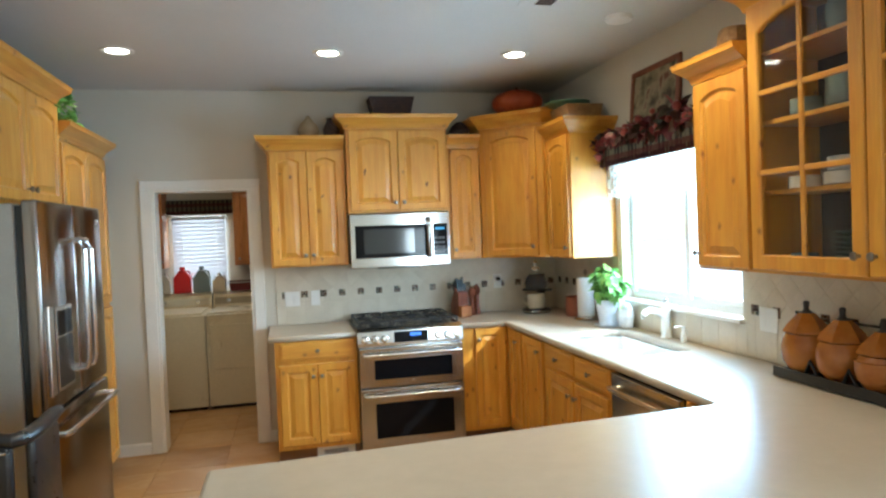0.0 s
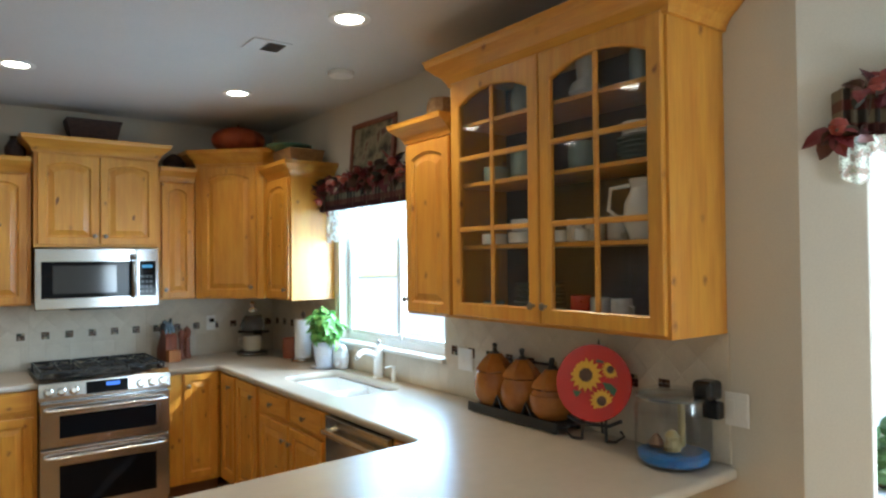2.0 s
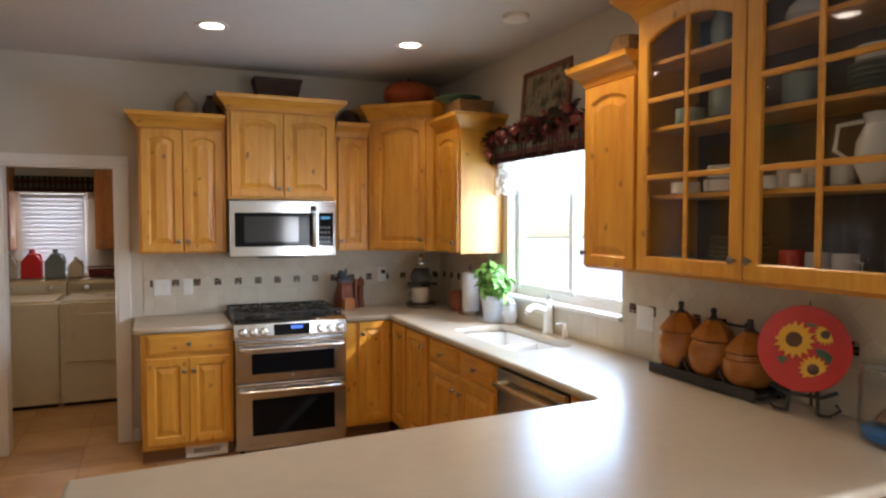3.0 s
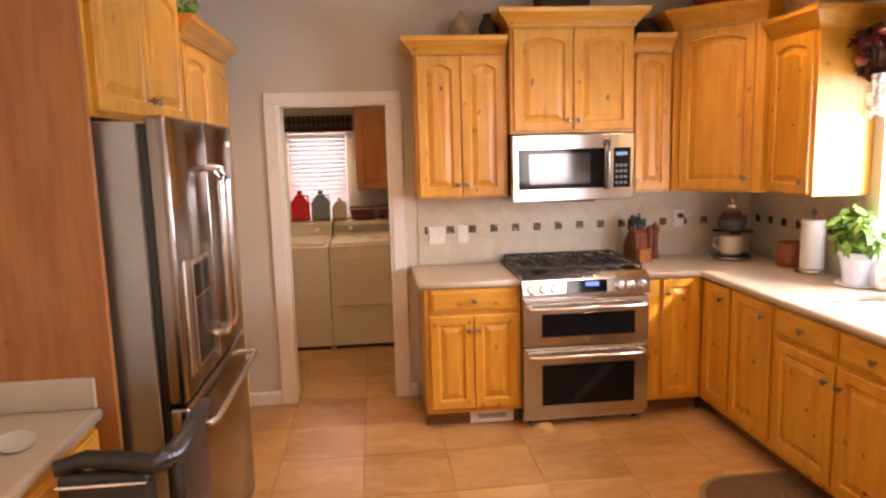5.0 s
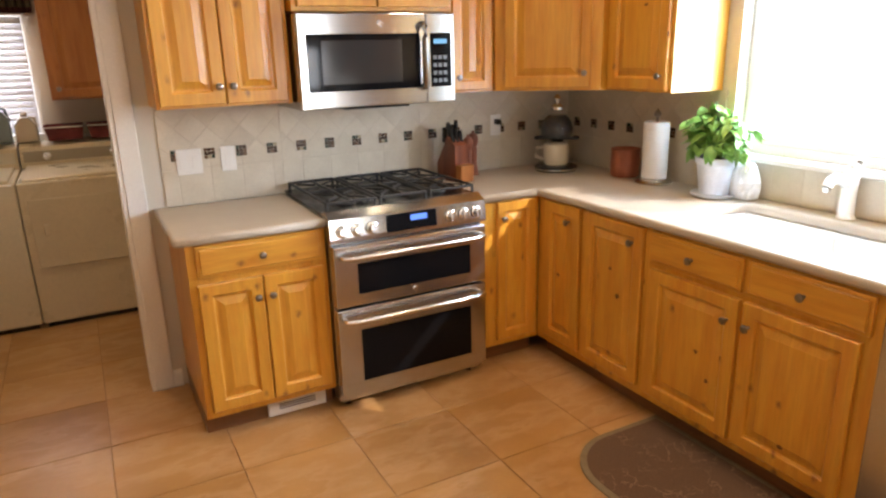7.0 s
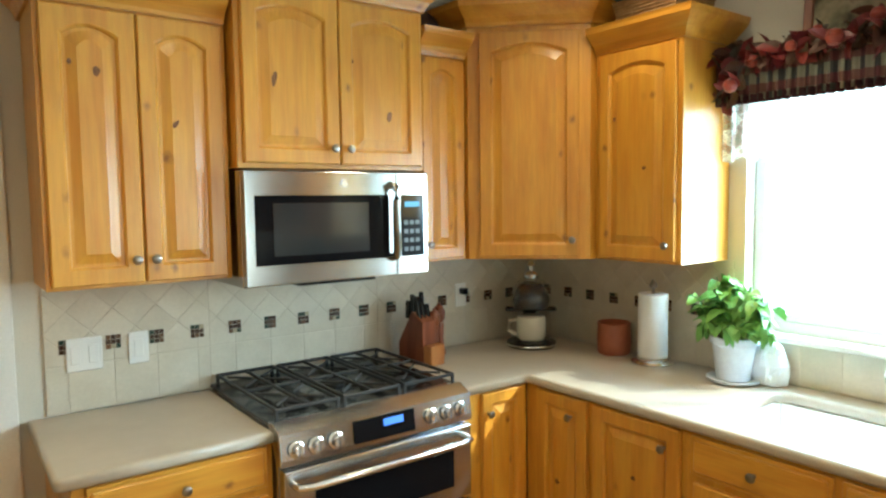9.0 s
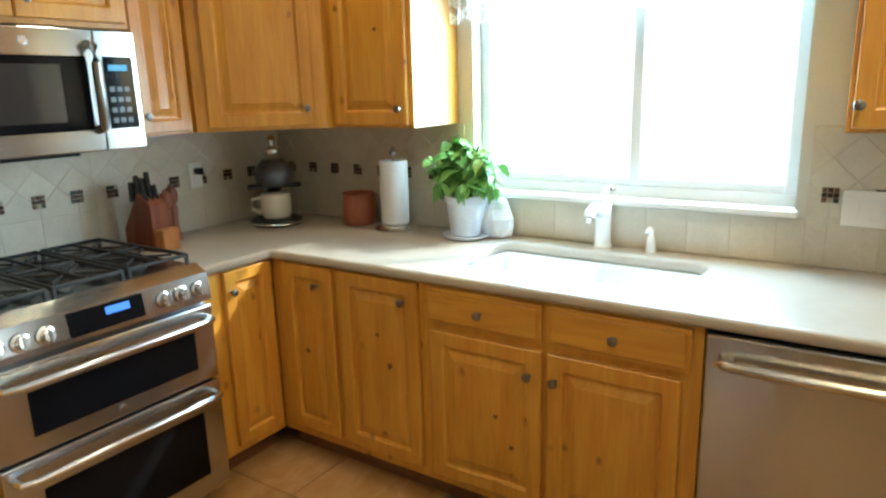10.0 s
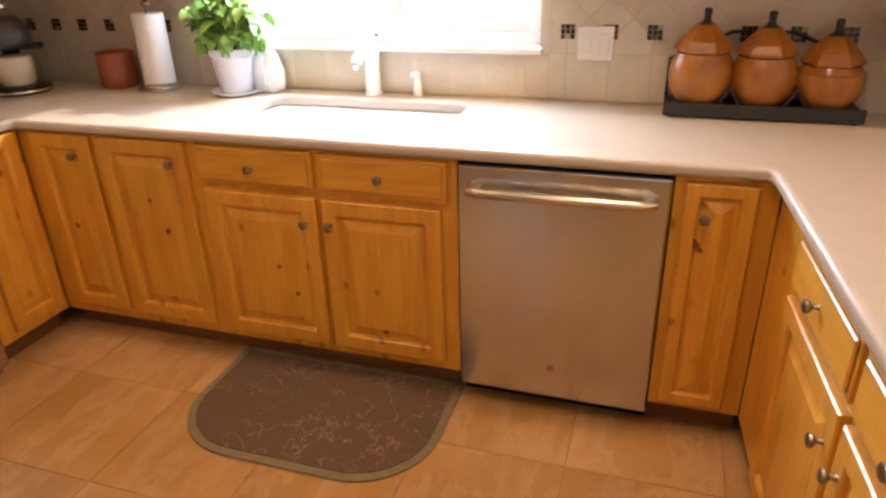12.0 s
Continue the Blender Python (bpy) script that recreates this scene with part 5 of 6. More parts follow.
def lace_build(nt, p):
    nt.nodes.remove(p)
    v = coords(nt, (1, 1, 1), False)
    n = noise_out(nt, v, 26, 3, 0.5)
    d, t, tr, a, m = (nt.nodes.new("ShaderNode" + k) for k in ("BsdfDiffuse", "BsdfTransparent", "BsdfTranslucent", "AddShader", "MixShader"))
    d.inputs[0].default_value = (0.3, 0.3, 0.27, 1)
    nt.links.new(ramp(nt, n, [(0.50, (0.50, 0.52, 0.48)), (0.56, (0.32, 0.20, 0.18)), (0.66, (0.20, 0.25, 0.16))]), d.inputs[0])
    nt.links.new(d.outputs[0], a.inputs[0])
    nt.links.new(ramp(nt, n, [(0.50, (0.34, 0.36, 0.33)), (0.56, (0.20, 0.15, 0.14))]), tr.inputs[0])
    nt.links.new(tr.outputs[0], a.inputs[1])
    nt.links.new(ramp(nt, noise_out(nt, v, 160, 2, 0.5), [(0.42, grey(0.40)), (0.55, grey(0.85))]), m.inputs[0])
    nt.links.new(t.outputs[0], m.inputs[1])
    nt.links.new(a.outputs[0], m.inputs[2])
    nt.links.new(m.outputs[0], nt.nodes["Material Output"].inputs[0])


LACE = material("lace", (0.5, 0.5, 0.45), build=lace_build)


def gathered(w, z0, z1, amp, waves, y=0.0, scallop=0.0, n=None):
    n = n or waves * 8
    bm = bmesh.new()
    rows = []
    for j in range(5):
        row = []
        for i in range(n + 1):
            u = i / n
            low = z0 - scallop * abs(math.sin(math.pi * u * w / 0.11))
            z = low + (z1 - low) * j / 4
            row.append(bm.verts.new((u * w, y + amp * math.sin(2 * math.pi * waves * u + 0.7 * math.sin(9 * u)), z)))
        rows.append(row)
    for a, b in zip(rows, rows[1:]):
        for i in range(n):
            bm.faces.new((a[i], a[i + 1], b[i + 1], b[i]))
    bmesh.ops.solidify(bm, geom=bm.faces, thickness=0.002)
    return bm


def valance(m, w, z0, z1, depth, lace, seed, garland=True, label="plaid gathered valance with a lace edge over the window"):
    c = thing("valance", label, "valance")
    c.matrix_world = m
    part("cloth", gathered(w, z0, z1, 0.008, int(w / 0.035), -depth), PLAID, c)
    part("ruffle", gathered(w, z0 - 0.012, z0 + 0.022, 0.012, int(w / 0.03), -depth - 0.004), material("burgundy_ruffle", (0.07, 0.018, 0.016), 0.9) if "burgundy_ruffle" not in bpy.data.materials else bpy.data.materials["burgundy_ruffle"], c)
    for x in (0.0, w):
        part("return", boxes((x - 0.002, x + 0.002, -depth, -0.001, z0, z1)), PLAID, c)
    part("board", boxes((0.004, w - 0.004, -depth + 0.01, -0.001, z1 - 0.02, z1 - 0.004)), DARKWOOD, c)
    if lace:
        part("lace_trim", gathered(w - 0.06, z0 - lace, z0 + 0.01, 0.010, int(w / 0.05), -depth * 0.55, 0.03), LACE, c)
    if not garland:
        return c
    g = thing("garland", "garland of dark red silk flowers and leaves on the valance", "garland")
    g.matrix_world = m
    rng = random.Random(seed)
    fl, lv, fruit = bmesh.new(), bmesh.new(), None
    n = int(w / 0.028)
    for i in range(n):
        u = i / n
        x = u * w + rng.uniform(-0.03, 0.03)
        drop = 0.16 * max(0, 1 - u * w / 0.16) + 0.10 * max(0, 1 - (1 - u) * w / 0.16)
        base = Vector((x, -depth - 0.015 + rng.uniform(-0.03, 0.04), z1 + 0.02 + rng.uniform(-0.03, 0.07) - drop * rng.uniform(0, 1.2)))
        for k in range(7):
            mm = Matrix.Translation(base) @ Euler((rng.uniform(-1.6, 1.6), rng.uniform(-1.2, 1.2), rng.uniform(0, 6.28))).to_matrix().to_4x4()
            leaf_mesh(lv if k < 4 else fl, mm, rng.uniform(0.05, 0.10), 0.4, 0.62)
        if i % 3 == 0:
            r = rng.uniform(0.018, 0.032)
            q = part("fruit", fruit or lathe([(0.0, -1), (0.7, -0.7), (1, 0), (0.7, 0.7), (0.0, 1)], 10), bpy.data.materials["silk_fruit"], g, smooth=True) if fruit is None else part("fruit", fruit, None, g)
            fruit = q.data
            q.matrix_local = Matrix.Translation(base + Vector((0, -0.03, 0.01))) @ Matrix.Diagonal((r, r, r, 1))
    part("leaves", lv, DULL, g)
    part("petals", fl, PETAL, g)
    return c


material("silk_fruit", (0.28, 0.05, 0.04), 0.35)
valance(pose(WX, -1.10, 0, 0, 0, -90), 1.42, 2.0, 2.14, 0.10, 0.20, 5)
valance(pose(WX, -4.395, 0, 0, 0, -45) @ pose(0.105, 0, 0), 1.40, 2.03, 2.17, 0.08, 0.13, 8, label="plaid gathered valance with a lace edge over the patio door")
valance(pose(-1.70, 2.06, 0), 0.68, 1.885, 2.02, 0.08, 0, 3, False, "dark plaid valance over the laundry window")


def blinds():
    c = thing("blinds", "lowered white slatted blinds in the laundry window", "blinds", (-1.63, 2.055, 0))
    m = material("blind_slat", (0.62, 0.62, 0.66), 0.5, transmission_weight=0.0)
    part("head_rail", boxes((0.0, 0.54, -0.05, -0.005, 1.86, 1.895), r=0.003), WHITE, c)
    slat = None
    for i in range(18):
        z = 1.135 + i * 0.041
        mm = pose(0.27, -0.032, z, 57)
        if slat is None:
            slat = part("slat", boxes((-0.265, 0.265, -0.024, 0.024, -0.0012, 0.0012)), m, c, m=mm)
        else:
            part("slat", slat.data, None, c, m=mm)
    for x in (0.10, 0.44):
        part("cord", tube([(x, -0.042, 1.11), (x, -0.042, 1.87)], 0.0015, 5), WHITE, c)


blinds()


# ---- laundry things ----
def jug(x, y, z, color, label, h=0.27, w=0.085):
    c = thing("detergent_jug", label, "jug", (x, y, z), 0, "laundry jugs")
    m = material("jug_plastic", color, 0.35)
    part("bottle", prism([(-w, 0), (w, 0), (w, h * 0.58), (w * 0.35, h * 0.86), (-w * 0.35, h * 0.86), (-w, h * 0.58)], -0.045, 0.045, axis="y", r=0.012, seg=2), m, c)
    part("cap", lathe([(w * 0.30, h * 0.865), (w * 0.30, h * 0.97), (w * 0.24, h)], 14), m, c, smooth=True)
    part("handle", tube([(w * 0.35, 0, h * 0.84), (w * 0.8, 0, h * 0.80), (w * 1.02, 0, h * 0.5)], 0.010, 8), m, c, smooth=True)


LEDGE = 1.0805
jug(-1.535, 1.95, 1.062, (0.55, 0.015, 0.02), "bright red plastic detergent jug on the washing machine")
jug(-1.345, 1.95, 1.062, (0.16, 0.20, 0.22), "grey-green plastic detergent jug beside the red one")
jug(-1.70, 1.95, 1.062, (0.45, 0.40, 0.33), "beige plastic bottle beside the laundry wall", 0.22, 0.05)
jug(-1.175, 1.95, 1.062, (0.5, 0.42, 0.32), "cream plastic bottle on the dryer", 0.19, 0.065)


def basket(name, x, y, z, w, d, h, mat, label, group="", taper=0.85, turn=0):
    c = thing(name, label, "basket", (x, y, z), turn, group)
    bm, rings, n = bmesh.new(), [], 14
    for i in range(n + 1):
        t = taper + (1 - taper) * i / n
        o = 0.004 if i % 2 else 0.0
        u, v = w / 2 * t + o, d / 2 * t + o
        rings.append([bm.verts.new((x, y, h * i / n)) for x, y in ((-u, -v), (u, -v), (u, v), (-u, v))])
    for a, b in zip(rings, rings[1:]):
        for k in range(4):
            bm.faces.new((a[k], a[(k + 1) % 4], b[(k + 1) % 4], b[k]))
    bm.faces.new(rings[0]), bm.faces.new(rings[-1])
    part("woven_body", bm, mat, c)
    part("rim", boxes((-w / 2 - 0.006, w / 2 + 0.006, -d / 2 - 0.006, -d / 2 + 0.008, h, h + 0.014), (-w / 2 - 0.006, w / 2 + 0.006, d / 2 - 0.008, d / 2 + 0.006, h, h + 0.014), (-w / 2 - 0.006, -w / 2 + 0.008, -d / 2 + 0.009, d / 2 - 0.009, h, h + 0.014), (w / 2 - 0.008, w / 2 + 0.006, -d / 2 + 0.009, d / 2 - 0.009, h, h + 0.014), r=0.003), mat, c)
    return c


WICKER = material("dark_wicker", (0.05, 0.025, 0.02), 0.7, build=mottled((0.035, 0.018, 0.014), (0.075, 0.04, 0.03), 30, (0.6, 0.8), 0.8, 120, dist=0.004))
TANWICKER = material("tan_wicker", (0.3, 0.18, 0.08), 0.7, build=mottled((0.22, 0.12, 0.05), (0.36, 0.22, 0.10), 30, (0.6, 0.8), 0.8, 120, dist=0.004))
BURG = material("burgundy_cloth", (0.12, 0.02, 0.02), 0.9, build=mottled((0.09, 0.015, 0.015), (0.16, 0.03, 0.03), 12, (0.85, 0.95), 0.3, 60))
for x in (-0.955, -0.70):
    c = basket("laundry_basket", x, 1.95, 1.062, 0.23, 0.16, 0.085, BURG, "small burgundy cloth-lined basket with white edging on the dryer", "laundry baskets")
    part("edging", boxes((-0.118, 0.118, -0.092, -0.0865, 0.084, 0.092)), CHINA, c)
stencil = thing("wall_stencil", "dark painted lettering, unreadable, on the laundry wall", "wall decoration", (-1.60, 2.058, 2.12))
for k, (a, b) in enumerate(((0.0, 0.05), (0.062, 0.10), (0.11, 0.19), (0.205, 0.25), (0.262, 0.34), (0.352, 0.42))):
    part("bar", boxes((a, b, -0.003, 0, 0.01 * (k % 2), 0.035 + 0.012 * (k % 3))), BROWN, stencil)


# ---- things on top of the cabinets ----
CT = 2.3365   # top of the low cabinets' boards
ORANGE = material("pumpkin_orange", (0.42, 0.07, 0.02), 0.45, build=mottled((0.36, 0.055, 0.018), (0.50, 0.10, 0.03), 9, (0.4, 0.5), 0.1, 60))
basket("planter", 0.375, -0.19, 2.4815, 0.34, 0.19, 0.15, WICKER, "dark wicker planter box on the raised cabinet", taper=0.8)


def pumpkin():
    bm = bmesh.new()
    n, m = 48, 10
    rings = []
    for j in range(m + 1):
        v = -math.pi / 2 + math.pi * j / m
        ring = []
        for i in range(n):
            a = 2 * math.pi * i / n
            r = 0.195 * math.cos(v) * (1 + 0.045 * math.cos(10 * a)) + 0.004
            ring.append(bm.verts.new((r * math.cos(a), r * math.sin(a), 0.105 + 0.105 * math.sin(v))))
        rings.append(ring)
    for a, b in zip(rings, rings[1:]):
        for i in range(n):
            bm.faces.new((a[i], a[(i + 1) % n], b[(i + 1) % n], b[i]))
    bm.faces.new(rings[0]), bm.faces.new(rings[-1])
    c = thing("pumpkin", "flattened dull orange pumpkin on the corner cabinet", "pumpkin", (1.36, -0.36, 2.4715))
    part("shell", bm, ORANGE, c, smooth=True)
    part("stalk", lathe([(0.012, 0.205), (0.009, 0.22), (0.012, 0.23)], 8), BROWN, c)


pumpkin()
basket("basket", 1.60, -0.93, CT + 0.001, 0.26, 0.30, 0.09, TANWICKER, "tan wicker basket on the cabinet by the window", taper=0.9)
c = thing("dish", "shallow teal-green ceramic dish resting on the wicker basket", "dish", (1.56, -0.86, CT + 0.106))
part("bowl", lathe([(0.07, 0), (0.10, 0.008), (0.165, 0.035), (0.168, 0.042), (0.15, 0.038), (0.09, 0.016), (0.0, 0.012)], 32), material("teal_glaze", (0.10, 0.24, 0.19), 0.3), c, smooth=True)
GOURD = material("gourd_tan", (0.34, 0.24, 0.13), 0.6, build=mottled((0.28, 0.19, 0.10), (0.40, 0.29, 0.17), 10, (0.5, 0.7), 0.2, 70))
solo("gourd", lathe([(0.03, 0), (0.07, 0.02), (0.085, 0.06), (0.07, 0.11), (0.035, 0.145), (0.018, 0.165), (0.010, 0.18)], 20), GOURD, "tan dried gourd on the wall cabinet by the doorway", "gourd", (-0.26, -0.17, CT), smooth=True)
solo("jar", lathe([(0.04, 0), (0.06, 0.02), (0.065, 0.08), (0.04, 0.13), (0.03, 0.15), (0.04, 0.16)], 18), WICKER, "dark brown jar beside the raised cabinet", "jar", (-0.085, -0.16, CT), smooth=True)
solo("jar", lathe([(0.05, 0), (0.075, 0.02), (0.085, 0.06), (0.06, 0.10), (0.03, 0.125), (0.02, 0.13)], 18), WICKER, "squat dark brown jar on the narrow wall cabinet", "jar", (0.935, -0.15, CT), smooth=True)
solo("barrel_basket", lathe([(0.06, 0), (0.072, 0.02), (0.078, 0.06), (0.072, 0.10), (0.062, 0.12)], 12), TANWICKER, "small tan barrel-shaped basket on the cabinet by the window", "basket", (1.56, -2.74, CT))


def picture():
    c = thing("picture", "dark-framed still life picture leaning behind the valance garland", "picture")
    c.matrix_world = pose(WX - 0.035, -1.70, 2.175, 0, 0, -90) @ pose(0, 0, 0, -5)

    def still(nt, p):
        v = coords(nt, vary=False)
        n = noise_out(nt, v, 9, 3, 0.5)
        nt.links.new(ramp(nt, n, [(0.35, (0.05, 0.04, 0.025)), (0.48, (0.20, 0.17, 0.10)), (0.56, (0.30, 0.25, 0.16)), (0.66, (0.13, 0.05, 0.03))]), p.inputs["Base Color"])
    part("frame", boxes((-0.28, 0.28, -0.012, 0.012, 0, 0.035), (-0.28, 0.28, -0.012, 0.012, 0.355, 0.39), (-0.28, -0.245, -0.012, 0.012, 0.035, 0.355), (0.245, 0.28, -0.012, 0.012, 0.035, 0.355), r=0.004), DARKWOOD, c)
    part("canvas", boxes((-0.245, 0.245, -0.003, 0.005, 0.035, 0.355)), material("still_life", (0.2, 0.15, 0.1), 0.7, build=still), c)


picture()


def ivy():
    c = thing("ivy_plant", "trailing green ivy in a small basket on the pantry", "plant", (-1.83, -0.98, 2.3005))
    part("pot", lathe([(0.05, 0), (0.07, 0.09), (0.074, 0.10), (0.06, 0.095)], 18), TANWICKER, c)
    rng, bm = random.Random(12), bmesh.new()
    for i in range(150):
        a = rng.uniform(0, 6.283)
        r = rng.uniform(0.0, 0.16)
        p = Vector((abs(r * math.cos(a)) * 0.9 + 0.02, r * math.sin(a) * 1.5, 0.13 + rng.uniform(-0.07, 0.14) - r * 0.3))
        leaf_mesh(bm, Matrix.Translation(p) @ Euler((rng.uniform(-0.8, 0.8), rng.uniform(-0.8, 0.8), rng.uniform(0, 6.28))).to_matrix().to_4x4(), rng.uniform(0.04, 0.07), 0.4, 0.8)
    part("leaves", bm, BASIL, c)


ivy()


# ---- dishes in the display cabinet ----
def cup(x, y, z, r, h, mat, label, turn=0, name="mug", handle=True, group="mugs"):
    c = thing(name, label, name.replace("_", " "), (x, y, z), turn, group)
    part("cup_body", lathe([(r * 0.8, 0), (r, h * 0.1), (r, h), (r * 0.92, h), (r * 0.9, h * 0.12), (0, h * 0.1)], 20), mat, c, smooth=True)
    if handle:
        part("handle", tube([(r * 0.95, 0, h * 0.8), (r * 1.6, 0, h * 0.72), (r * 1.6, 0, h * 0.35), (r * 0.95, 0, h * 0.22)], h * 0.06, 8), mat, c, smooth=True)


def plates(x, y, z, r, n, mat, label):
    for i in range(n):
        solo("plate", lathe([(r * 0.55, 0), (r * 0.6, 0.003), (r * 0.98, 0.014), (r, 0.017), (r * 0.6, 0.007), (0, 0.006)], 28), mat, label, "plate", (x, y, z + i * 0.0185), 0, "stacked plates", True)


def pitcher(x, y, z, r, h, mat, label, turn=0):
    c = thing("pitcher", label, "pitcher", (x, y, z), turn, "pitchers")
    part("jug_body", lathe([(r * 0.7, 0), (r, h * 0.3), (r * 0.95, h * 0.6), (r * 0.65, h * 0.85), (r * 0.75, h), (r * 0.7, h), (r * 0.55, h * 0.8), (0, h * 0.7)], 22), mat, c, smooth=True)
    part("handle", tube([(r * 0.7, 0, h * 0.9), (r * 1.5, 0, h * 0.85), (r * 1.6, 0, h * 0.5), (r * 0.95, 0, h * 0.3)], 0.008, 8), mat, c, smooth=True)


S0, S1, S2, S3 = UB + 0.0195, UB + 0.3375, UB + 0.6215, UB + 0.8995
mx = 1.58
cup(mx, -3.635, S0, 0.042, 0.105, REDGLAZE, "bright red mug in the display cabinet", -140)
cup(mx, -3.735, S0, 0.040, 0.10, CHINA, "white mug beside the red one", -60)
cup(mx, -3.835, S0, 0.040, 0.10, CHINA, "white mug beside the red one", -100)
pitcher(mx + 0.06, -3.995, S0 + 0.001, 0.06, 0.20, GREENCHINA, "grey-green pitcher on the lowest shelf", 60)
plates(1.62, -3.365, S0, 0.115, 8, GREENCHINA, "grey-green plate in a stack on the lowest shelf")
cup(mx, -3.105, S0, 0.05, 0.06, GREENCHINA, "small grey-green bowl on the lowest shelf", name="bowl", handle=False, group="bowls")
for y, r, h, m, n in ((-3.115, 0.06, 0.05, CHINA, "bowl"), (-3.335, 0.085, 0.05, CHINA, "bowl")):
    cup(mx, y, S1, r, h, m, "white china bowl on the second shelf", name=n, handle=False, group="bowls")
pitcher(mx, -3.955, S1, 0.085, 0.22, CHINA, "large white china pitcher on the second shelf", 130)
for y in (-3.595, -3.695, -3.805):
    cup(mx + 0.02, y, S1 + 0.0003, 0.038, 0.095, CHINA, "white handled mug on the second shelf", -120)
for y in (-3.62, -3.735):
    cup(mx - 0.10, y, S1 + 0.0003, 0.028, 0.045, CHINA, "small white cup before the mugs", -60)
cup(mx, -3.335, S1 + 0.0505, 0.072, 0.055, CHINA, "white china bowl stacked on another bowl", name="bowl", handle=False, group="bowls")
for y, r, h in ((-3.135, 0.06, 0.07), (-3.355, 0.085, 0.11), (-3.655, 0.06, 0.11)):
    cup(mx, y, S2, r, h, GREENCHINA, "grey-green bowl on the third shelf", name="bowl", handle=False, group="bowls")
plates(1.62, -3.935, S2, 0.115, 5, GREENCHINA, "grey-green plate in a stack on the third shelf")
cup(mx, -3.935, S2 + 0.094, 0.07, 0.05, CHINA, "white china bowl on the plate stack", name="bowl", handle=False, group="bowls")
pitcher(mx, -3.315, S3, 0.055, 0.17, GREENCHINA, "slim grey-green pitcher on the top shelf", 40)
cup(mx, -3.435, S3, 0.045, 0.06, CHINA, "white china bowl on the top shelf", name="bowl", handle=False, group="bowls")
solo("teapot_jar", lathe([(0.04, 0), (0.07, 0.03), (0.06, 0.06), (0.035, 0.08), (0.04, 0.16), (0.045, 0.165), (0, 0.166)], 22), CHINA, "white lidded china jar on the top shelf", "jar", (mx, -3.675, S3), smooth=True)
cup(mx, -3.935, S3, 0.04, 0.13, GREENCHINA, "tall grey-green glass on the top shelf", name="tumbler", handle=False, group="tumblers")
for y in (-3.275, -3.365):
    cup(mx + 0.06, y, S3, 0.035, 0.16, GLASS, "tall clear glass on the top shelf", name="tumbler", handle=False, group="tumblers")
for y in (-3.595, -3.695):
    cup(mx + 0.05, y, S2, 0.032, 0.15, GLASS, "tall clear glass on the third shelf", name="tumbler", handle=False, group="tumblers")
for y in (-3.855, -3.935):
    cup(mx + 0.08, y, S0, 0.03, 0.14, GLASS, "clear glass on the lowest shelf", name="tumbler", handle=False, group="tumblers")


# ---- black chair by the side worktop, spoon rest ----
def chair():
    c = thing("armchair", "black leather armchair with a curved padded arm beside the worktop", "chair", (-1.50, -2.67, 0))
    leather = material("black_leather", (0.014, 0.012, 0.012), 0.3, build=mottled((0.010, 0.009, 0.009), (0.022, 0.018, 0.017), 18, (0.25, 0.38), 0.25, 150))
    part("seat", boxes((-0.14, 0.12, -0.13, 0.17, 0.52, 0.61), r=0.03, seg=3), leather, c, smooth=True)
    part("backrest", boxes((-0.125, 0.10, -0.19, -0.145, 0.56, 0.925), r=0.02, seg=3), leather, c, smooth=True)
    part("top_rail", tube([(-0.13, -0.165, 0.935), (-0.06, -0.15, 0.948), (0.03, -0.165, 0.945), (0.10, -0.175, 0.935), (0.135, -0.13, 0.935), (0.147, -0.02, 0.945), (0.147, 0.10, 0.955), (0.144, 0.17, 0.952)], [0.020, 0.024, 0.024, 0.026, 0.028, 0.028, 0.026, 0.020], 14), leather, c, smooth=True)
    part("arm_panel", boxes((0.125, 0.158, -0.14, 0.13, 0.60, 0.925), r=0.014, seg=3), leather, c, smooth=True)
    part("piping", tube([(-0.12, -0.197, 0.90), (0.09, -0.197, 0.90)], 0.005, 8), CHROME, c, smooth=True)
    part("column", lathe([(0.03, 0.06), (0.03, 0.519)], 16), BLACK, c, smooth=True)
    for k in range(5):
        a = 2 * math.pi * k / 5
        part("foot", tube([(0, 0, 0.075), (0.21 * math.cos(a), 0.21 * math.sin(a), 0.022)], [0.022, 0.014], 8), BLACK, c, smooth=True)
        part("castor", lathe([(0.02, -0.012), (0.02, 0.012)], 14, axis="y", at=(0.215 * math.cos(a), 0.215 * math.sin(a), 0.0205)), BLACK, c)


chair()
solo("spoon_rest", lathe([(0.03, 0), (0.045, 0.004), (0.05, 0.012), (0.042, 0.009), (0.0, 0.005)], 20, squash=(1, 1.6)), CHINA, "white china spoon rest on the side worktop", "spoon rest", (-1.84, -2.60, TOP), 30, smooth=True)


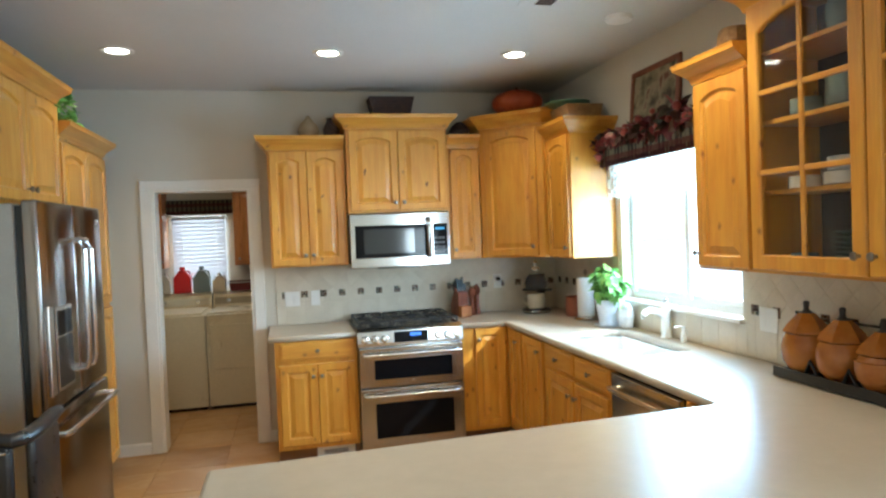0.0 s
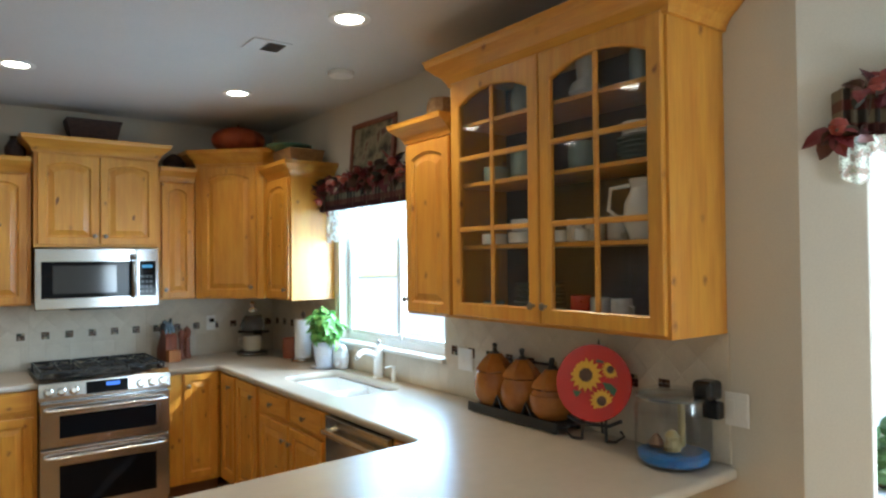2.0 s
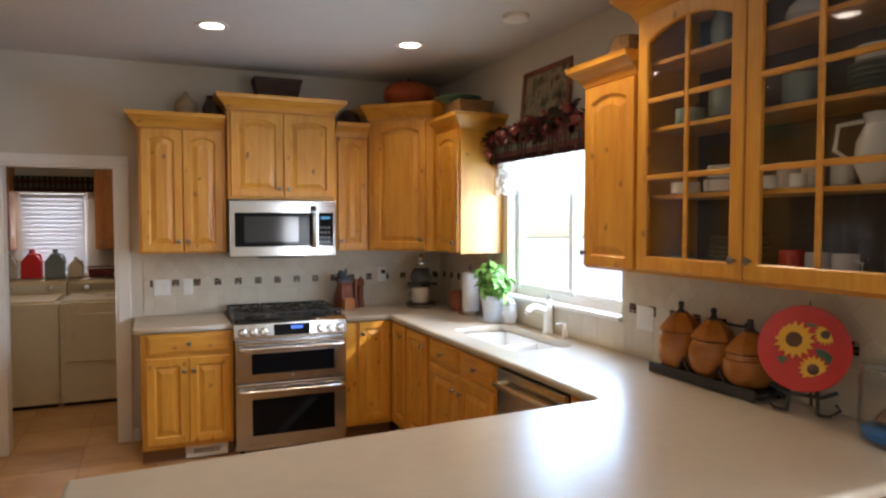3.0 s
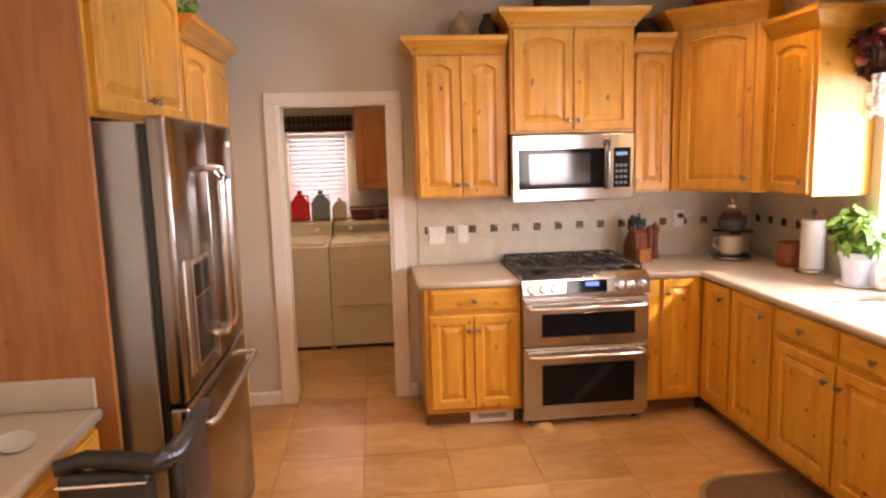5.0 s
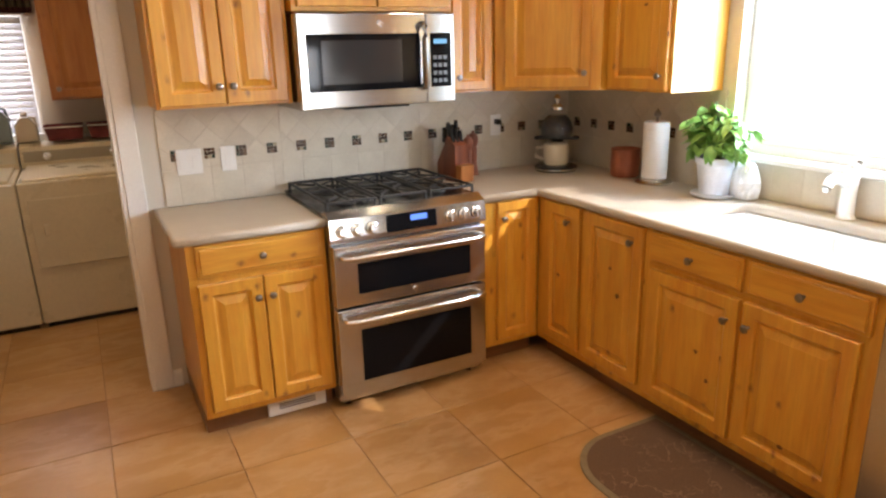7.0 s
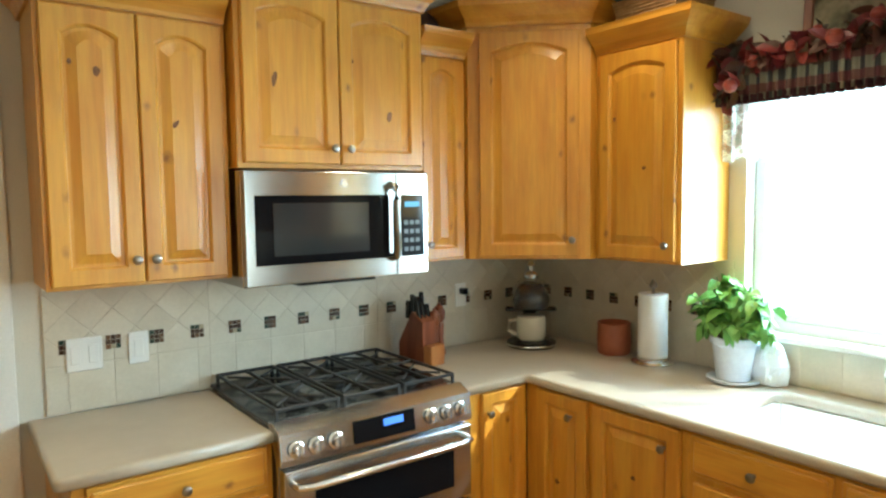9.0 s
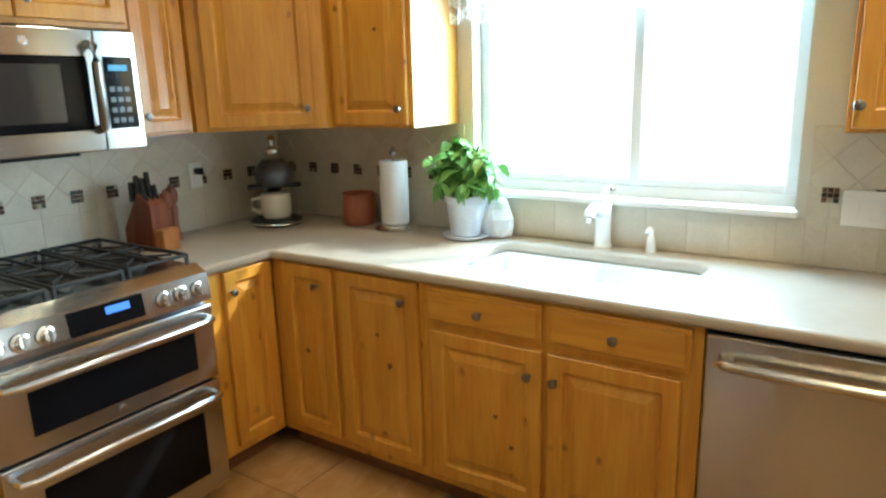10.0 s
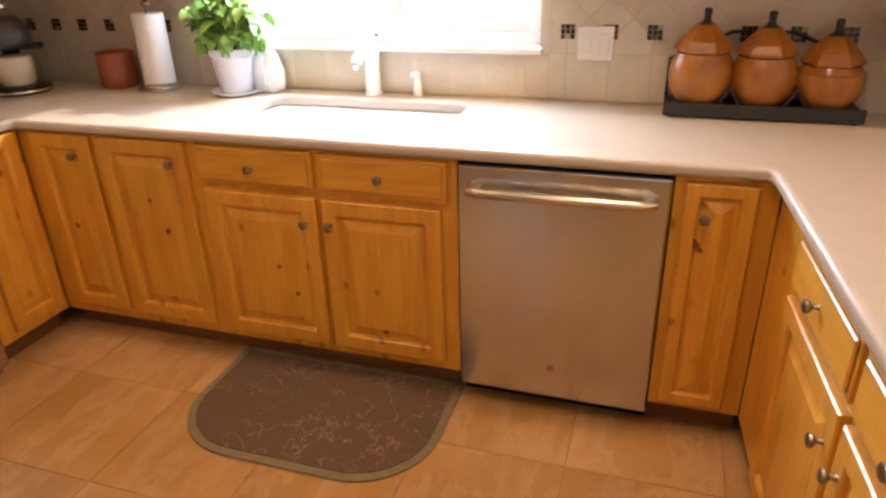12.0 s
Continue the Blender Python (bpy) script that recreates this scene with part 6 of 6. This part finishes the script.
# ---- outdoors ----
def shrub(x, y, r, seed):
    c = thing("shrub", "rounded green garden shrub beyond the patio", "shrub", (x, y, -0.2), 0, "shrubs")
    part("trunk", tube([(0, 0, 0), (0.03, 0.02, r * 0.8)], [0.05, 0.03], 8), BROWN, c)
    rng, bm = random.Random(seed), bmesh.new()
    for i in range(900):
        v = Vector((rng.gauss(0, 1), rng.gauss(0, 1), rng.gauss(0, 1))).normalized() * r * rng.uniform(0.6, 1.05)
        v.z = abs(v.z) * 1.1 + 0.05
        leaf_mesh(bm, Matrix.Translation(v) @ Euler((rng.uniform(-1.5, 1.5), rng.uniform(-1.5, 1.5), rng.uniform(0, 6.28))).to_matrix().to_4x4(), rng.uniform(0.10, 0.18), 0.3, 0.6)
    part("crown", bm, leafy("shrub_leaf", (0.03, 0.08, 0.015), (0.08, 0.17, 0.04)) if "shrub_leaf" not in bpy.data.materials else bpy.data.materials["shrub_leaf"], c)


for k, (x, y, r) in enumerate(((5.3, -3.3, 0.4),)):
    shrub(x, y, r, 20 + k)


# ---- splashback tiles ----
STONE = material("splash_tile", (0.5, 0.43, 0.33), 0.4, build=mottled((0.56, 0.49, 0.38), (0.66, 0.595, 0.48), 5, (0.3, 0.45), 0.08, 90))
SPGROUT = material("splash_grout", (0.56, 0.495, 0.395), 0.9)
MOSA = [material("mosaic_chip", c, 0.25) for c in ((0.05, 0.025, 0.015), (0.14, 0.075, 0.04), (0.03, 0.05, 0.035), (0.40, 0.33, 0.22))]


def clip(poly, keep, axis, value):
    out = []
    for (a, b) in zip(poly, poly[1:] + poly[:1]):
        ia, ib = (a[axis] - value) * keep >= 0, (b[axis] - value) * keep >= 0
        if ia:
            out.append(a)
        if ia != ib:
            t = (value - a[axis]) / (b[axis] - a[axis])
            out.append((a[0] + t * (b[0] - a[0]), a[1] + t * (b[1] - a[1])))
    return out


def splash(name, m, spans, phase, zc=1.150):
    """Square tiles below, a row of small mosaics, and tiles on the diagonal above; spans: (x0, x1, z0, z1) of tiled wall."""
    x0, x1 = min(s[0] for s in spans), max(s[1] for s in spans)
    bm = bmesh.new()
    for a, b, c, d in spans:
        box(bm, a, b, -0.0062, -0.0005, c, d)
    base = part(name, bm, SPGROUT, kind="structure")
    base.matrix_world = m
    P, g = 0.148, 0.0011
    shapes, made = [], {}
    i0, i1 = math.floor((x0 - phase) / P) - 1, math.ceil((x1 - phase) / P) + 1
    q = 0.0255
    for i in range(i0, i1):
        x = phase + i * P
        shapes.append([(x + g, 0.909), (x + P - g, 0.909), (x + P - g, 1.075 - g), (x + g, 1.075 - g)])
        shapes.append([(x + g, 1.075 + g), (x + P - g, 1.075 + g), (x + P - g, zc - q), (x + P / 2, zc + P / 2 - q - 0.004), (x + g, zc - q)])
        for zr in (zc - q, zc - q + P):
            shapes.append([(x, zr + 2 * g), (x + P / 2 - 1.4 * g, zr + P / 2), (x, zr + P - 2 * g), (x - P / 2 + 1.4 * g, zr + P / 2)])
            shapes.append([(x + P / 2, zr + P / 2 + 2 * g), (x + P - 1.4 * g, zr + P), (x + P / 2, zr + P * 1.5 - 2 * g), (x + 1.4 * g, zr + P)])
    for poly in shapes:
        for a, b, c, d in spans:
            s = clip(clip(clip(clip(poly, 1, 0, a + g), -1, 0, b - g), 1, 1, c + g), -1, 1, d - g)
            if len(s) < 3:
                continue
            cx, cz = sum(p[0] for p in s) / len(s), sum(p[1] for p in s) / len(s)
            area = abs(sum(p[0] * r[1] - r[0] * p[1] for p, r in zip(s, s[1:] + s[:1]))) / 2
            if area < 1e-4:
                continue
            key = tuple((round(p[0] - cx, 4), round(p[1] - cz, 4)) for p in s)
            if key not in made:
                t = bmesh.new()
                lo = [t.verts.new((u, -0.004, v)) for u, v in key]
                md = [t.verts.new((u, -0.0065, v)) for u, v in key]
                hi = [t.verts.new((u - math.copysign(min(abs(u), 0.0015), u), -0.0078, v - math.copysign(min(abs(v), 0.0015), v))) for u, v in key]
                n = len(key)
                for r1, r2 in ((lo, md), (md, hi)):
                    for k in range(n):
                        t.faces.new((r1[k], r1[(k + 1) % n], r2[(k + 1) % n], r2[k]))
                t.faces.new(hi)
                made[key] = part("tile", t, STONE, base, m=pose(cx, 0, cz)).data
            else:
                part("tile", made[key], None, base, m=pose(cx, 0, cz))
    rng = random.Random(7)
    chips = []
    for v in range(3):
        t = bmesh.new()
        for a in range(3):
            for b in range(3):
                u, w = -q + a * 2 * q / 3, -q + b * 2 * q / 3
                before = len(t.faces)
                box(t, u + 0.0008, u + 2 * q / 3 - 0.0008, -0.0105, -0.0075, w + 0.0008, w + 2 * q / 3 - 0.0008)
                t.faces.ensure_lookup_table()
                k = rng.choice((0, 0, 1, 1, 2, 3))
                for f in t.faces[before:]:
                    f.material_index = k
        chips.append(part("mosaic", t, MOSA, base, m=pose(0, 5 + v, 0)))
    for i in range(i0, i1):
        x = phase + i * P
        if any(a + q < x < b - q and c < zc < d for a, b, c, d in spans):
            part("mosaic", chips[i % 3].data, None, base, m=pose(x, 0, zc))
    for ch in chips:
        bpy.data.objects.remove(ch)


splash("splashback", pose(0, 0, 0), [(-0.56, 0.0, 0.9075, 1.372), (0.0, 0.765, 0.93, 1.345), (0.765, WX - 0.010, 0.9075, 1.372)], -0.342, 1.141)
splash("splashback", pose(WX, 0, 0, 0, 0, -90), [(0.0005, 1.155, 0.9075, 1.372), (1.155, 1.80, 0.9075, 1.066)], 0.249)
splash("splashback", pose(WX, 0, 0, 0, 0, -90), [(1.80, 2.48, 0.9075, 1.066), (2.48, 4.145, 0.9075, 1.372)], 2.544)

# ---- floor tiles ----
P = 0.457
clipped = {}
for i in range(-7, 7):
    for j in range(-19, 8):
        x0, y0 = 0.418 + i * P, -1.35 + j * P
        x1, y1 = x0 + P, y0 + P
        x0, x1 = max(x0, LX + 0.002), min(x1, bx - 0.002)
        y0, y1 = max(y0, -8.395), min(y1, 2.05)
        if x1 - x0 < 0.03 or y1 - y0 < 0.03:
            continue
        if y1 > 0.02 and (x1 < -2.0 or x0 > -0.35):
            continue
        if x0 > WX and y0 > -4.45:
            continue
        w, d = round(x1 - x0, 4), round(y1 - y0, 4)
        if (w, d) not in clipped:
            t = bmesh.new()
            box(t, 0.002, w - 0.002, 0.002, d - 0.002, -0.004, 0.0, r=0.0012)
            clipped[(w, d)] = part("tile", t, TILE, bpy.data.objects["floor"], m=pose(x0, y0, 0)).data
        else:
            part("tile", clipped[(w, d)], None, bpy.data.objects["floor"], m=pose(x0, y0, 0))
